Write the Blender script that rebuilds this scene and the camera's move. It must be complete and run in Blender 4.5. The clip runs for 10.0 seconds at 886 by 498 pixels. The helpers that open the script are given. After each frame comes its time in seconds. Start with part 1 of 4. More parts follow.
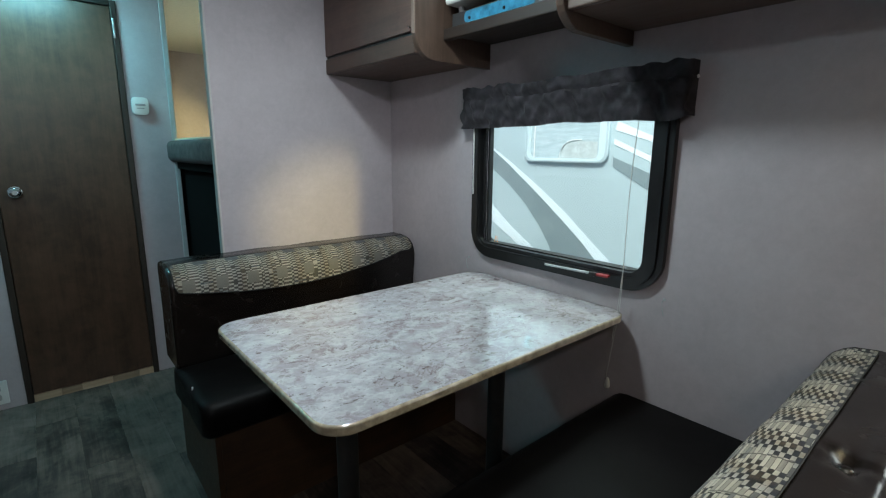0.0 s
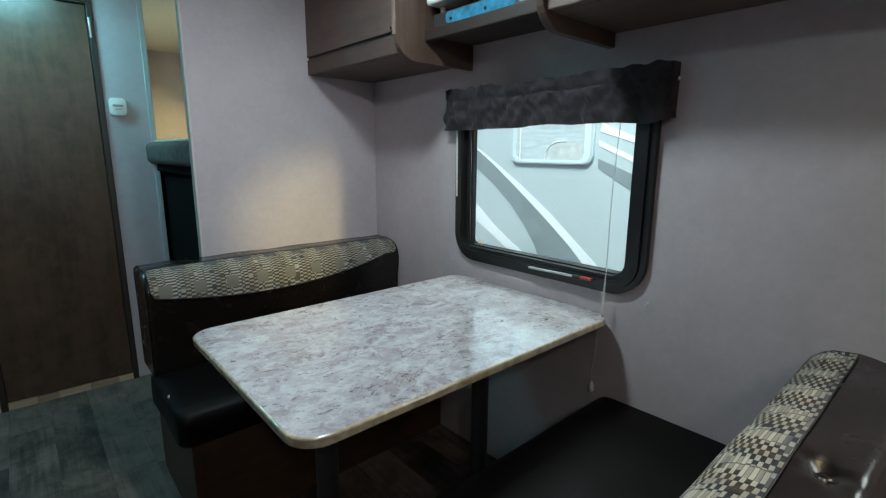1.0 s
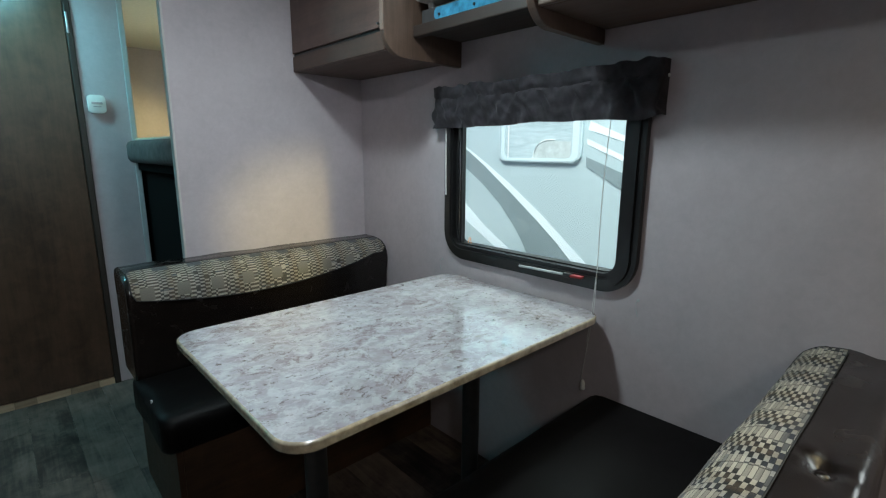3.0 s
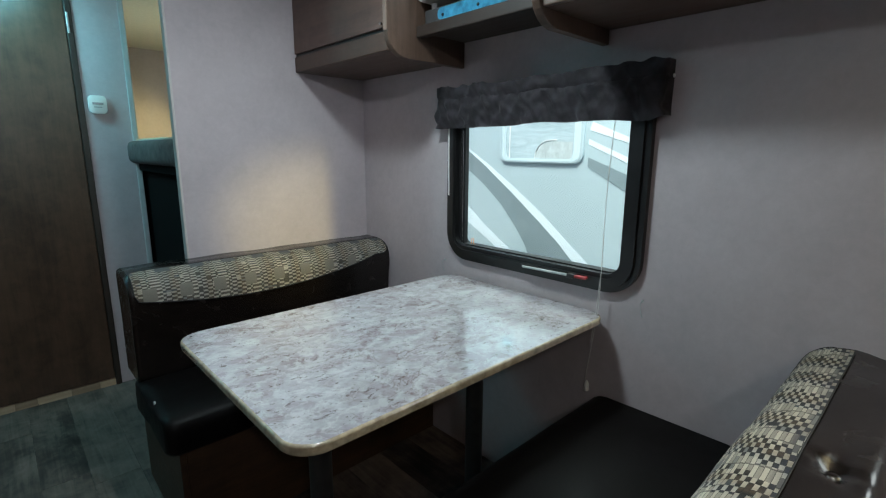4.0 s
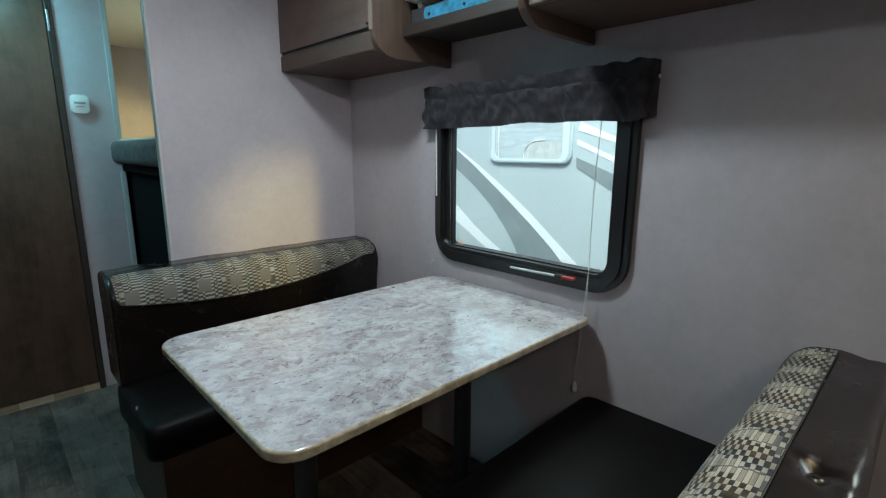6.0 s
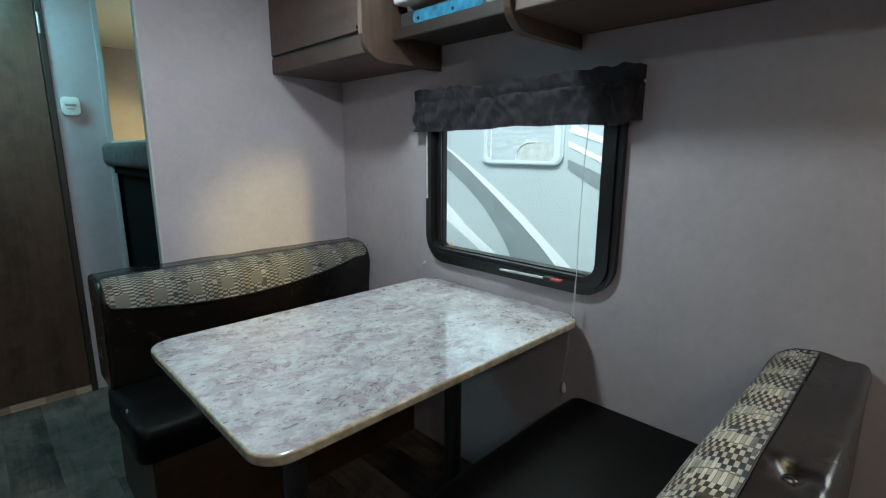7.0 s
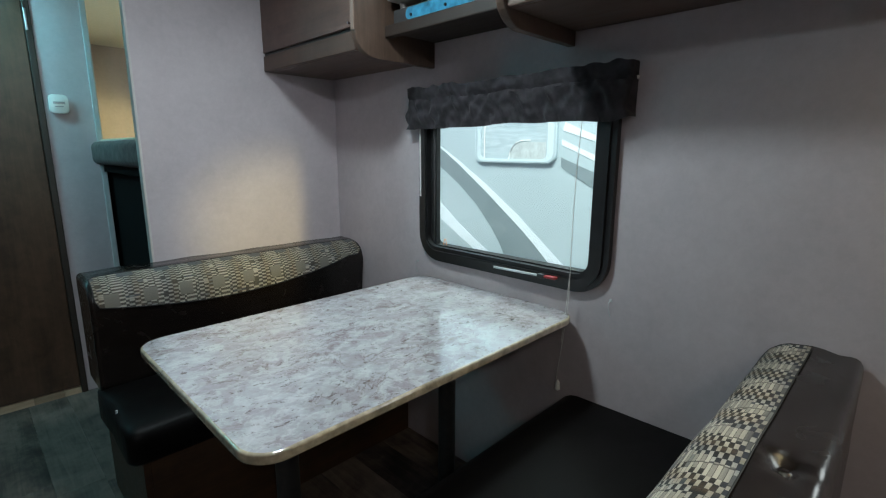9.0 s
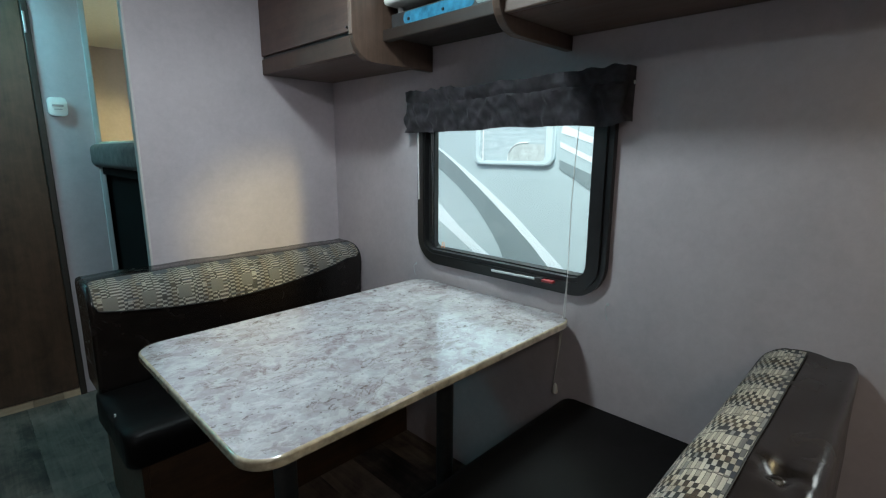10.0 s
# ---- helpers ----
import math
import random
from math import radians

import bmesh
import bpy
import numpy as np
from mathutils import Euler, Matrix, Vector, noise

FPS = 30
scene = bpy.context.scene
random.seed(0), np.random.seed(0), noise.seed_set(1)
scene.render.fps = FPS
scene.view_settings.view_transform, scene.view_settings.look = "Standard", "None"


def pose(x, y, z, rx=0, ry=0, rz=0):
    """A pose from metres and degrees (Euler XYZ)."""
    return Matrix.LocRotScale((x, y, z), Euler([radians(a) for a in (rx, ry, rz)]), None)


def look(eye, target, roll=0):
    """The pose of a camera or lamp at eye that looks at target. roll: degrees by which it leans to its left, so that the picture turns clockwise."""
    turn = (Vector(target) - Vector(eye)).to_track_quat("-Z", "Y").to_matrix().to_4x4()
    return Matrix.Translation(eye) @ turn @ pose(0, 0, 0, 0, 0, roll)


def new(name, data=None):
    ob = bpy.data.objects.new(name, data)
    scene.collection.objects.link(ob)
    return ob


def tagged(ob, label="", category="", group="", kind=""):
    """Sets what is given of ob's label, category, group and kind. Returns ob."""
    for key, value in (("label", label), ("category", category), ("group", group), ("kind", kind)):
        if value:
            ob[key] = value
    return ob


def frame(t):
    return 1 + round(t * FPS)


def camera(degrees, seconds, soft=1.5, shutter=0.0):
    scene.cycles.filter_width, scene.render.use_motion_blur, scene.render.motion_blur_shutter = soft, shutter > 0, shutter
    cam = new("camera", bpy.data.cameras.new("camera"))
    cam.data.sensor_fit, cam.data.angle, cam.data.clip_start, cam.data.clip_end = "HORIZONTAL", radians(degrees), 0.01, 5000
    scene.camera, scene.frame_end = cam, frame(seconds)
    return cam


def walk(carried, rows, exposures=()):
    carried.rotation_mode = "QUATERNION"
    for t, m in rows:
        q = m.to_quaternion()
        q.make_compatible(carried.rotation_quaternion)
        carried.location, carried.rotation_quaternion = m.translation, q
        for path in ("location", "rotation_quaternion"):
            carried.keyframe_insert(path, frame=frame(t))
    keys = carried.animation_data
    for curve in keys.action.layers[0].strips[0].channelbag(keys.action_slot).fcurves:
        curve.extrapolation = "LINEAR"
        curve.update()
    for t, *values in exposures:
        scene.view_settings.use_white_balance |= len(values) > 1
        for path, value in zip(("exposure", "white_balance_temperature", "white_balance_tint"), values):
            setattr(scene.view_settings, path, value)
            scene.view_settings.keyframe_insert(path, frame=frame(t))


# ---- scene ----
cam = camera(85.6, 10.0, soft=1.2)
# seconds, eye x y z, yaw, pitch, roll
PATH = [
    (0.0, 0.0034, -0.0107, 1.2172, -40.224, -11.57, -0.388),
    (0.5, 0.0325, -0.0121, 1.2208, -40.682, -11.479, -0.37),
    (1.0, 0.0368, -0.0108, 1.2225, -41.432, -11.495, -0.363),
    (1.5, 0.0387, 0.0035, 1.2127, -41.876, -11.487, -0.353),
    (2.0, 0.0506, -0.0125, 1.2226, -42.335, -11.476, -0.338),
    (2.5, 0.0483, -0.003, 1.2157, -42.859, -11.53, -0.327),
    (4.0, 0.0333, 0.0209, 1.217, -43.157, -11.489, -0.296),
    (4.5, 0.0432, 0.0233, 1.2221, -43.465, -11.526, -0.279),
    (5.0, 0.0482, 0.0224, 1.2193, -43.639, -11.564, -0.28),
    (5.5, 0.0473, 0.024, 1.2182, -43.922, -11.551, -0.279),
    (7.0, 0.0608, -0.001, 1.2296, -44.636, -11.528, -0.265),
    (7.5, 0.0527, -0.0043, 1.2349, -44.908, -11.562, -0.236),
    (8.0, 0.0535, 0.0034, 1.2247, -45.231, -11.545, -0.233),
    (8.5, 0.0598, 0.0104, 1.2204, -45.471, -11.561, -0.236),
    (9.0, 0.0652, 0.0018, 1.2196, -45.389, -11.487, -0.233),
    (9.5, 0.0728, 0.0013, 1.2185, -45.373, -11.523, -0.236),
    (10.0, 0.0686, -0.0033, 1.2325, -45.424, -11.508, -0.231),
]
walk(cam, [(t, pose(x, y, z, 90 + pitch, roll, yaw)) for t, x, y, z, yaw, pitch, roll in PATH], [(0.0, 1.0, 6200, 2), (10.0, 1.0, 6200, 2)])

# ---- plan (metres) ----
XW = 1.352        # inner face of the window wall
YP = 1.973        # dinette side of the bunk partition
YD = 2.913        # face of the bathroom wall
XL, YB, ZC = -0.87, -2.3, 1.98   # opposite wall, end behind the camera, ceiling
XE = 2.32         # flank of the caravan parked outside

# ---- light ----
world = bpy.data.worlds.new("world")
scene.world = world
world.use_nodes = True
wn = world.node_tree
sky = wn.nodes.new("ShaderNodeTexSky")
sky.sky_type, sky.sun_disc, sky.sun_elevation, sky.sun_rotation = "NISHITA", False, radians(52), radians(-85)
wn.nodes["Background"].inputs[1].default_value = 0.15
wn.links.new(sky.outputs[0], wn.nodes["Background"].inputs[0])


def lamp(name, kind, energy, colour, m, shape="DISK", size=0.1, size_y=0.1, spot=45.0, blend=0.5, soft=0.03, angle=1.0):
    data = bpy.data.lights.new(name, kind)
    data.energy, data.color = energy, colour
    if kind == "AREA":
        data.shape, data.size, data.size_y = shape, size, size_y
    elif kind == "SPOT":
        data.spot_size, data.spot_blend, data.shadow_soft_size = radians(spot), blend, soft
    else:
        data.angle = radians(angle)
    ob = new(name, data)
    ob.matrix_world = m
    return ob


lamp("sun", "SUN", 2.45, (1.0, 0.98, 0.95), look((-1.6, 0.6, 7.6), (2.3, 1.2, 0.8)), angle=12)
lamp("ceiling_glow", "AREA", 5.2, (0.86, 0.965, 1.0), look((0.63, 1.0, 1.925), (0.63, 1.0, 0)), shape="DISK", size=0.16)
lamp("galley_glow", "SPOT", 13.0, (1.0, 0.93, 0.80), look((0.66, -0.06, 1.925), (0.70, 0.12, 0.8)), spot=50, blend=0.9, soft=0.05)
# added spot that brightens the partition and spares the window wall
lamp("partition_fill", "SPOT", 31.0, (0.91, 0.92, 1.0), look((-0.3, -0.8, 1.92), (0.5, 1.97, 1.30)), spot=54, blend=1.0, soft=0.05)
# added lamp on the wall that puts the highlight on the bench edge
lamp("bench_edge_fill", "AREA", 1.8, (0.96, 0.98, 1.0), look((1.335, -0.46, 1.17), (0.0, -0.46, 1.17)), shape="RECTANGLE", size=0.50, size_y=0.42)
# added area lamp outside the glass, standing in for skylight on the table
lamp("daylight_fill", "AREA", 9.0, (0.93, 1.0, 0.93), look((1.92, 1.0, 2.2), (1.05, 1.0, 0.74)), shape="RECTANGLE", size=1.3, size_y=0.5)
lamp("aisle_wash", "SPOT", 6.0, (0.97, 0.93, 0.95), look((-0.3, -0.8, 1.922), (-0.3, -0.799, 0)), spot=176, blend=0.15, soft=0.05)
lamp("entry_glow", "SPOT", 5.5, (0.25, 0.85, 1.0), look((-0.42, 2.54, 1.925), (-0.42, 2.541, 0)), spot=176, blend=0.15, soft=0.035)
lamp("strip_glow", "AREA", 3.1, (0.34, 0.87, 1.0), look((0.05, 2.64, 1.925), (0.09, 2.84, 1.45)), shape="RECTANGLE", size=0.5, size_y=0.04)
lamp("under_cabinet_glow", "AREA", 1.0, (1.0, 0.74, 0.36), look((1.15, -0.62, 1.537), (1.15, -0.619, 0)), shape="RECTANGLE", size=0.05, size_y=0.55)
lamp("reading_glow", "SPOT", 4.5, (1.0, 0.78, 0.30), look((1.25, 3.9, 1.37), (0.9, 4.45, 1.30)), spot=82, blend=1.0, soft=0.03)
lamp("bunk_glow", "AREA", 2.0, (0.92, 1.0, 0.70), look((1.05, 3.3, 1.925), (1.05, 3.3, 0)), shape="DISK", size=0.12)
# narrow spot of an added, unseen lamp, for the warm patch on the partition
lamp("warm_patch_spot", "SPOT", 92.0, (1.0, 0.82, 0.34), look((-0.55, -0.35, 1.35), (1.06, 1.97, 0.88)), spot=17.5, blend=1.0, soft=0.004)


# ---- materials ----
class Nodes:
    """A small helper that builds one node material."""

    def __init__(self, name):
        self.mat = bpy.data.materials.new(name)
        self.mat.use_nodes = True
        self.tree = self.mat.node_tree
        self.out = self.tree.nodes["Principled BSDF"]
        co = self.tree.nodes.new("ShaderNodeTexCoord")
        self.obj = co.outputs["Object"]

    def add(self, kind):
        return self.tree.nodes.new(kind)

    def link(self, a, b):
        self.tree.links.new(a, b)
        return self

    def put(self, n, key, value):
        if isinstance(value, bpy.types.NodeSocket):
            self.tree.links.new(value, n.inputs[key])
        else:
            n.inputs[key].default_value = value

    def scaled(self, s, vec=None, turn=(0, 0, 0)):
        n = self.add("ShaderNodeMapping")
        self.put(n, "Vector", vec or self.obj)
        n.inputs["Scale"].default_value = s
        n.inputs["Rotation"].default_value = turn
        return n.outputs[0]

    def noise(self, scale, vec=None, detail=4.0, rough=0.55, distort=0.0):
        n = self.add("ShaderNodeTexNoise")
        self.put(n, "Vector", vec or self.obj)
        self.put(n, "Scale", scale), self.put(n, "Detail", detail), self.put(n, "Roughness", rough), self.put(n, "Distortion", distort)
        return n.outputs[0]

    def ramp(self, fac, stops):
        n = self.add("ShaderNodeValToRGB")
        el = n.color_ramp.elements
        while len(el) < len(stops):
            el.new(0.5)
        for e, (p, c) in zip(el, stops):
            e.position, e.color = p, (*c, 1) if len(c) == 3 else (c[0],) * 3 + (1,)
        self.put(n, "Fac", fac)
        return n.outputs[0]

    def mix(self, fac, a, b, mode="MIX"):
        n = self.add("ShaderNodeMix")
        n.data_type, n.blend_type = "RGBA", mode
        self.put(n, 0, fac)
        for i, v in ((6, a), (7, b)):
            self.put(n, i, v if isinstance(v, bpy.types.NodeSocket) else (*v, 1))
        return n.outputs[2]

    def math(self, op, a, b=0.0, c=0.0):
        n = self.add("ShaderNodeMath")
        n.operation = op
        self.put(n, 0, a), self.put(n, 1, b), self.put(n, 2, c)
        return n.outputs[0]

    def bump(self, height, strength=0.3, dist=0.002):
        n = self.add("ShaderNodeBump")
        self.put(n, "Height", height), self.put(n, "Strength", strength), self.put(n, "Distance", dist)
        self.link(n.outputs[0], self.out.inputs["Normal"])
        return self

    def base(self, c):
        self.put(self.out, "Base Color", c if isinstance(c, bpy.types.NodeSocket) else (*c, 1))
        return self

    def set(self, **kw):
        names = dict(rough="Roughness", metal="Metallic", coat="Coat Weight", coatrough="Coat Roughness", coatior="Coat IOR", spec="Specular IOR Level",
                     sheen="Sheen Weight", trans="Transmission Weight", ior="IOR", emit="Emission Strength", alpha="Alpha")
        for key, value in kw.items():
            self.put(self.out, names[key], value)
        return self


def plain(name, c, rough=0.5, metal=0.0, var=0.12, scale=30.0, bump=0.1, **kw):
    m = Nodes(name)
    n = m.noise(scale)
    m.base(m.ramp(n, [(0.3, [v * (1 - var) for v in c]), (0.7, [min(1, v * (1 + var)) for v in c])]))
    m.set(rough=rough, metal=metal, **kw)
    if bump:
        m.bump(n, bump, 0.001)
    return m.mat


def wall_linen(name, c):
    m = Nodes(name)
    fine = m.noise(1.0, m.scaled((900, 900, 60)), 2)
    cross = m.noise(1.0, m.scaled((70, 70, 900)), 2)
    weave = m.math("ADD", fine, cross)
    blot = m.noise(5.0, None, 5, 0.6)
    col = m.mix(m.ramp(weave, [(0.35, (0,)), (0.65, (1,))]), [v * 0.80 for v in c], [v * 1.12 for v in c])
    mott = m.noise(38.0, None, 5, 0.7, 0.3)
    col = m.mix(0.22, col, m.ramp(mott, [(0.36, [v * 0.70 for v in c]), (0.64, [v * 1.22 for v in c])]))
    col = m.mix(0.36, col, m.ramp(blot, [(0.3, [v * 0.75 for v in c]), (0.7, [v * 1.15 for v in c])]))
    m.base(col).set(rough=0.62, spec=0.3).bump(weave, 0.12, 0.0006)
    return m.mat


def wood(name, dark, light, rough=0.42, along="z", grain=1.0, coat=0.0):
    m = Nodes(name)
    s = {"x": (3, 55, 55), "y": (55, 3, 55), "z": (55, 55, 3)}[along]
    v = m.scaled(s)
    g = m.noise(1.0, v, 6, 0.65, 1.2)
    big = m.noise(4.0, m.scaled({"x": (.4, 2, 2), "y": (2, .4, 2), "z": (2, 2, .4)}[along]), 4, 0.6)
    mixd = m.math("ADD", m.math("MULTIPLY", g, 0.6 * grain), m.math("MULTIPLY", big, 0.6))
    cloud = m.noise(17.0, None, 5, 0.65, 0.4)
    mixd = m.math("ADD", mixd, m.math("MULTIPLY", m.math("SUBTRACT", cloud, 0.5), 0.42))
    m.base(m.ramp(mixd, [(0.32, dark), (0.8, light)])).set(rough=m.ramp(g, [(0.2, (rough - 0.08,)), (0.8, (rough + 0.1,))]), coat=coat)
    m.bump(g, 0.06, 0.0005)
    return m.mat


def marble_laminate():
    m = Nodes("marble_laminate")
    warp = m.add("ShaderNodeTexNoise")
    m.put(warp, "Vector", m.obj), m.put(warp, "Scale", 11.0), m.put(warp, "Detail", 5.0), m.put(warp, "Roughness", 0.65)
    bent = m.mix(0.035, m.obj, warp.outputs["Color"])
    v = m.scaled((0.92, 1.10, 1.0), bent, (0, 0, 0.25))
    cell = m.add("ShaderNodeTexVoronoi")
    cell.feature = "SMOOTH_F1"
    m.put(cell, "Vector", v), m.put(cell, "Scale", 30.0), m.put(cell, "Smoothness", 0.25)
    cs = m.add("ShaderNodeSeparateColor")
    m.put(cs, 0, cell.outputs["Color"])
    big = m.noise(5.0, v, 5, 0.6)
    fine = m.noise(42.0, v, 7, 0.72)
    fleck = m.noise(44.0, m.scaled((0.75, 1.5, 1.0), bent, (0, 0, 0.7)), 5, 0.66, 0.6)
    tone = m.math("ADD", m.math("MULTIPLY", cs.outputs[0], 0.16), m.math("ADD", m.math("MULTIPLY", big, 0.52), m.math("MULTIPLY", fine, 0.45)))
    col = m.ramp(tone, [(0.38, (0.34, 0.295, 0.31)), (0.5, (0.46, 0.43, 0.46)), (0.6, (0.53, 0.52, 0.555)), (0.75, (0.68, 0.69, 0.73))])
    strokes = m.math("ADD", m.math("MULTIPLY", fleck, 0.62), m.math("MULTIPLY", m.noise(75.0, v, 4, 0.7), 0.38))
    col = m.mix(m.ramp(strokes, [(0.408, (0.8,)), (0.426, (0,))]), col, (0.165, 0.125, 0.115))
    flow = m.math("ABSOLUTE", m.math("SUBTRACT", m.noise(7.5, v, 7, 0.62, 0.7), 0.5))
    col = m.mix(m.math("MULTIPLY", m.ramp(flow, [(0.0, (0.9,)), (0.016, (0,))]), m.ramp(big, [(0.42, (1,)), (0.58, (0.15,))])), col, (0.26, 0.205, 0.19))
    flow2 = m.math("ABSOLUTE", m.math("SUBTRACT", m.noise(13.0, m.scaled((1.0, 1.4, 1.0), bent, (0, 0, -0.4)), 6, 0.6, 0.5), 0.5))
    col = m.mix(m.ramp(flow2, [(0.0, (0.5,)), (0.03, (0,))]), col, (0.74, 0.74, 0.76))
    patch = m.noise(19.0, v, 6, 0.62)
    col = m.mix(m.ramp(patch, [(0.545, (0,)), (0.575, (0.38,))]), col, (0.74, 0.74, 0.77))
    col = m.mix(m.ramp(patch, [(0.40, (0.25,)), (0.44, (0,))]), col, (0.40, 0.345, 0.34))
    m.base(col).set(rough=m.ramp(fine, [(0.3, (0.19,)), (0.7, (0.15,))]), spec=1.0, coat=1.0, coatrough=0.10, coatior=1.85).bump(fine, 0.03, 0.0003)
    return m.mat


def leather(name, c, rough=0.34, spec=0.42, coat=0.12):
    m = Nodes(name)
    cell = m.add("ShaderNodeTexVoronoi")
    m.put(cell, "Scale", 420.0)
    m.put(cell, "Vector", m.obj)
    crease = m.noise(14.0, None, 6, 0.6, 0.8)
    h = m.math("ADD", m.math("MULTIPLY", cell.outputs["Distance"], 0.5), m.math("MULTIPLY", crease, 0.8))
    m.base(m.ramp(crease, [(0.3, [v * 0.75 for v in c]), (0.75, [v * 1.3 for v in c])]))
    m.set(rough=m.ramp(crease, [(0.3, (rough - 0.05,)), (0.7, (rough + 0.08,))]), spec=spec, coat=coat, coatrough=0.2).bump(h, 0.2, 0.0012)
    return m.mat


def woven(name, side, shift):
    """Woven upholstery: checked dashes whose colours change by column, with plain olive and slate blocks."""
    m = Nodes(name)
    sep = m.add("ShaderNodeSeparateXYZ")
    m.put(sep, 0, m.obj)
    u = sep.outputs["X"]
    v = m.math("ADD", m.math("SUBTRACT" if side > 0 else "ADD", sep.outputs["Z"], sep.outputs["Y"]), shift)
    wob = m.math("MULTIPLY", m.math("SUBTRACT", m.noise(9.0, None, 2), 0.5), 0.006)
    wrow = m.math("MULTIPLY", wob, 0.35)
    row = m.math("FLOOR", m.math("DIVIDE", m.math("ADD", v, wrow), 0.0075))
    cu = m.math("DIVIDE", m.math("ADD", u, m.math("MULTIPLY", wob, 1.4)), 0.0165)
    stag = m.math("MULTIPLY", m.math("FLOOR", m.math("DIVIDE", v, 0.0375)), 0.16 if side > 0 else 0.0)
    ph = m.math("FRACT", m.math("ADD", stag, m.math("ADD", m.math("DIVIDE", u, 0.110), m.math("MULTIPLY", wob, 8.0))))
    far = m.math("MULTIPLY", m.math("GREATER_THAN", ph, 0.30), m.math("LESS_THAN", ph, 0.66))
    cu = m.math("MULTIPLY", cu, m.math("SUBTRACT", 1.0, m.math("MULTIPLY", far, 0.6)))
    rowv = m.add("ShaderNodeCombineXYZ")
    m.put(rowv, 1, row)
    slide = m.add("ShaderNodeTexWhiteNoise")
    slide.noise_dimensions = "2D"
    m.put(slide, "Vector", rowv.outputs[0])
    cu = m.math("ADD", cu, m.math("MULTIPLY", slide.outputs[0], 0.10))
    odd = m.math("PINGPONG", m.math("ADD", m.math("FLOOR", cu), row), 1.0)
    inrow = m.math("ABSOLUTE", m.math("SUBTRACT", m.math("FRACT", m.math("DIVIDE", m.math("ADD", v, wrow), 0.0075)), 0.5))
    incol = m.math("ABSOLUTE", m.math("SUBTRACT", m.math("FRACT", cu), 0.5))
    cell = m.add("ShaderNodeCombineXYZ")
    m.put(cell, 0, m.math("FLOOR", cu)), m.put(cell, 1, row)
    rnd = m.add("ShaderNodeTexWhiteNoise")
    rnd.noise_dimensions = "2D"
    m.put(rnd, "Vector", cell.outputs[0])
    light = m.ramp(ph, [(0.0, (0.58, 0.50, 0.39)), (0.16, (0.76, 0.71, 0.60)), (0.36, (0.84, 0.80, 0.70)), (0.6, (0.82, 0.78, 0.69)), (0.78, (0.64, 0.63, 0.60)), (1.0, (0.58, 0.50, 0.39))])
    dark = m.ramp(ph, [(0.0, (0.11, 0.075, 0.045)), (0.2, (0.025, 0.022, 0.02)), (0.5, (0.15, 0.138, 0.115)), (0.7, (0.045, 0.05, 0.062)), (0.9, (0.016, 0.016, 0.018)), (1.0, (0.11, 0.075, 0.045))])
    if side > 0:
        light = m.mix(m.math("MULTIPLY", rnd.outputs[0], 0.4), light, (0.56, 0.50, 0.41))
        dark = m.mix(m.math("MULTIPLY", far, 0.85), dark, (0.60, 0.56, 0.48))
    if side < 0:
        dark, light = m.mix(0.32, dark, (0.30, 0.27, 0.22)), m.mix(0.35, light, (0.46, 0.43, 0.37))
    swap = m.math("LESS_THAN", rnd.outputs[0], 0.025)
    odd = m.math("ABSOLUTE", m.math("SUBTRACT", odd, swap))
    col = m.mix(odd, dark, light)
    col = m.mix(m.math("MULTIPLY", m.math("GREATER_THAN", rnd.outputs[0], 0.95), 0.6), col, (0.13, 0.15, 0.18))
    # plain blocks
    ph2 = m.math("ABSOLUTE", m.math("SUBTRACT", m.math("FRACT", m.math("DIVIDE", m.math("ADD", u, 0.02), 0.110)), 0.5))
    olive = m.math("MULTIPLY", m.math("LESS_THAN", ph2, 0.19), m.math("LESS_THAN", m.math("ABSOLUTE", m.math("SUBTRACT", v, 0.555)), 0.026))
    ph3 = m.math("ABSOLUTE", m.math("SUBTRACT", m.math("FRACT", m.math("DIVIDE", m.math("ADD", u, 0.075), 0.110)), 0.5))
    slate = m.math("MULTIPLY", m.math("LESS_THAN", ph3, 0.21), m.math("GREATER_THAN", v, 0.668))
    if side > 0:
        slate = m.math("MULTIPLY", m.math("LESS_THAN", ph3, 0.17), m.math("LESS_THAN", m.math("ADD", v, m.math("MULTIPLY", wob, 3.0)), 0.612))
        # shade beside the vinyl, put in as a bluish dark edge
        rim = m.ramp(m.math("ADD", v, m.math("MULTIPLY", wob, 3.0)), [(0.697, (0,)), (0.712, (1,))])
        col = m.mix(m.math("MULTIPLY", rim, m.math("SUBTRACT", 0.75, m.math("MULTIPLY", odd, 0.45))), col, (0.05, 0.06, 0.085))
    plainb = m.math("MAXIMUM", olive, slate)
    col = m.mix(olive, col, (0.33, 0.31, 0.265))
    col = m.mix(m.math("MULTIPLY", slate, 0.85 if side < 0 else 0.80), col, (0.14, 0.155, 0.175))
    thread = m.noise(1.0, m.scaled((1100, 500, 500)), 2)
    col = m.mix(0.30, col, m.ramp(thread, [(0.3, (0.28, 0.27, 0.26)), (0.7, (0.75, 0.72, 0.68))]), "OVERLAY")
    groove = m.math("MULTIPLY", m.math("GREATER_THAN", m.math("MAXIMUM", inrow, m.math("SUBTRACT", incol, 0.03)), 0.43), m.math("SUBTRACT", 1.0, plainb))
    col = m.mix(m.math("MULTIPLY", groove, 0.55 if side < 0 else 0.68), col, (0.05, 0.045, 0.04) if side < 0 else (0.022, 0.02, 0.018))
    m.base(col).set(rough=0.85, sheen=0.12).bump(m.math("SUBTRACT", m.math("ADD", odd, thread), groove), 0.3, 0.0008)
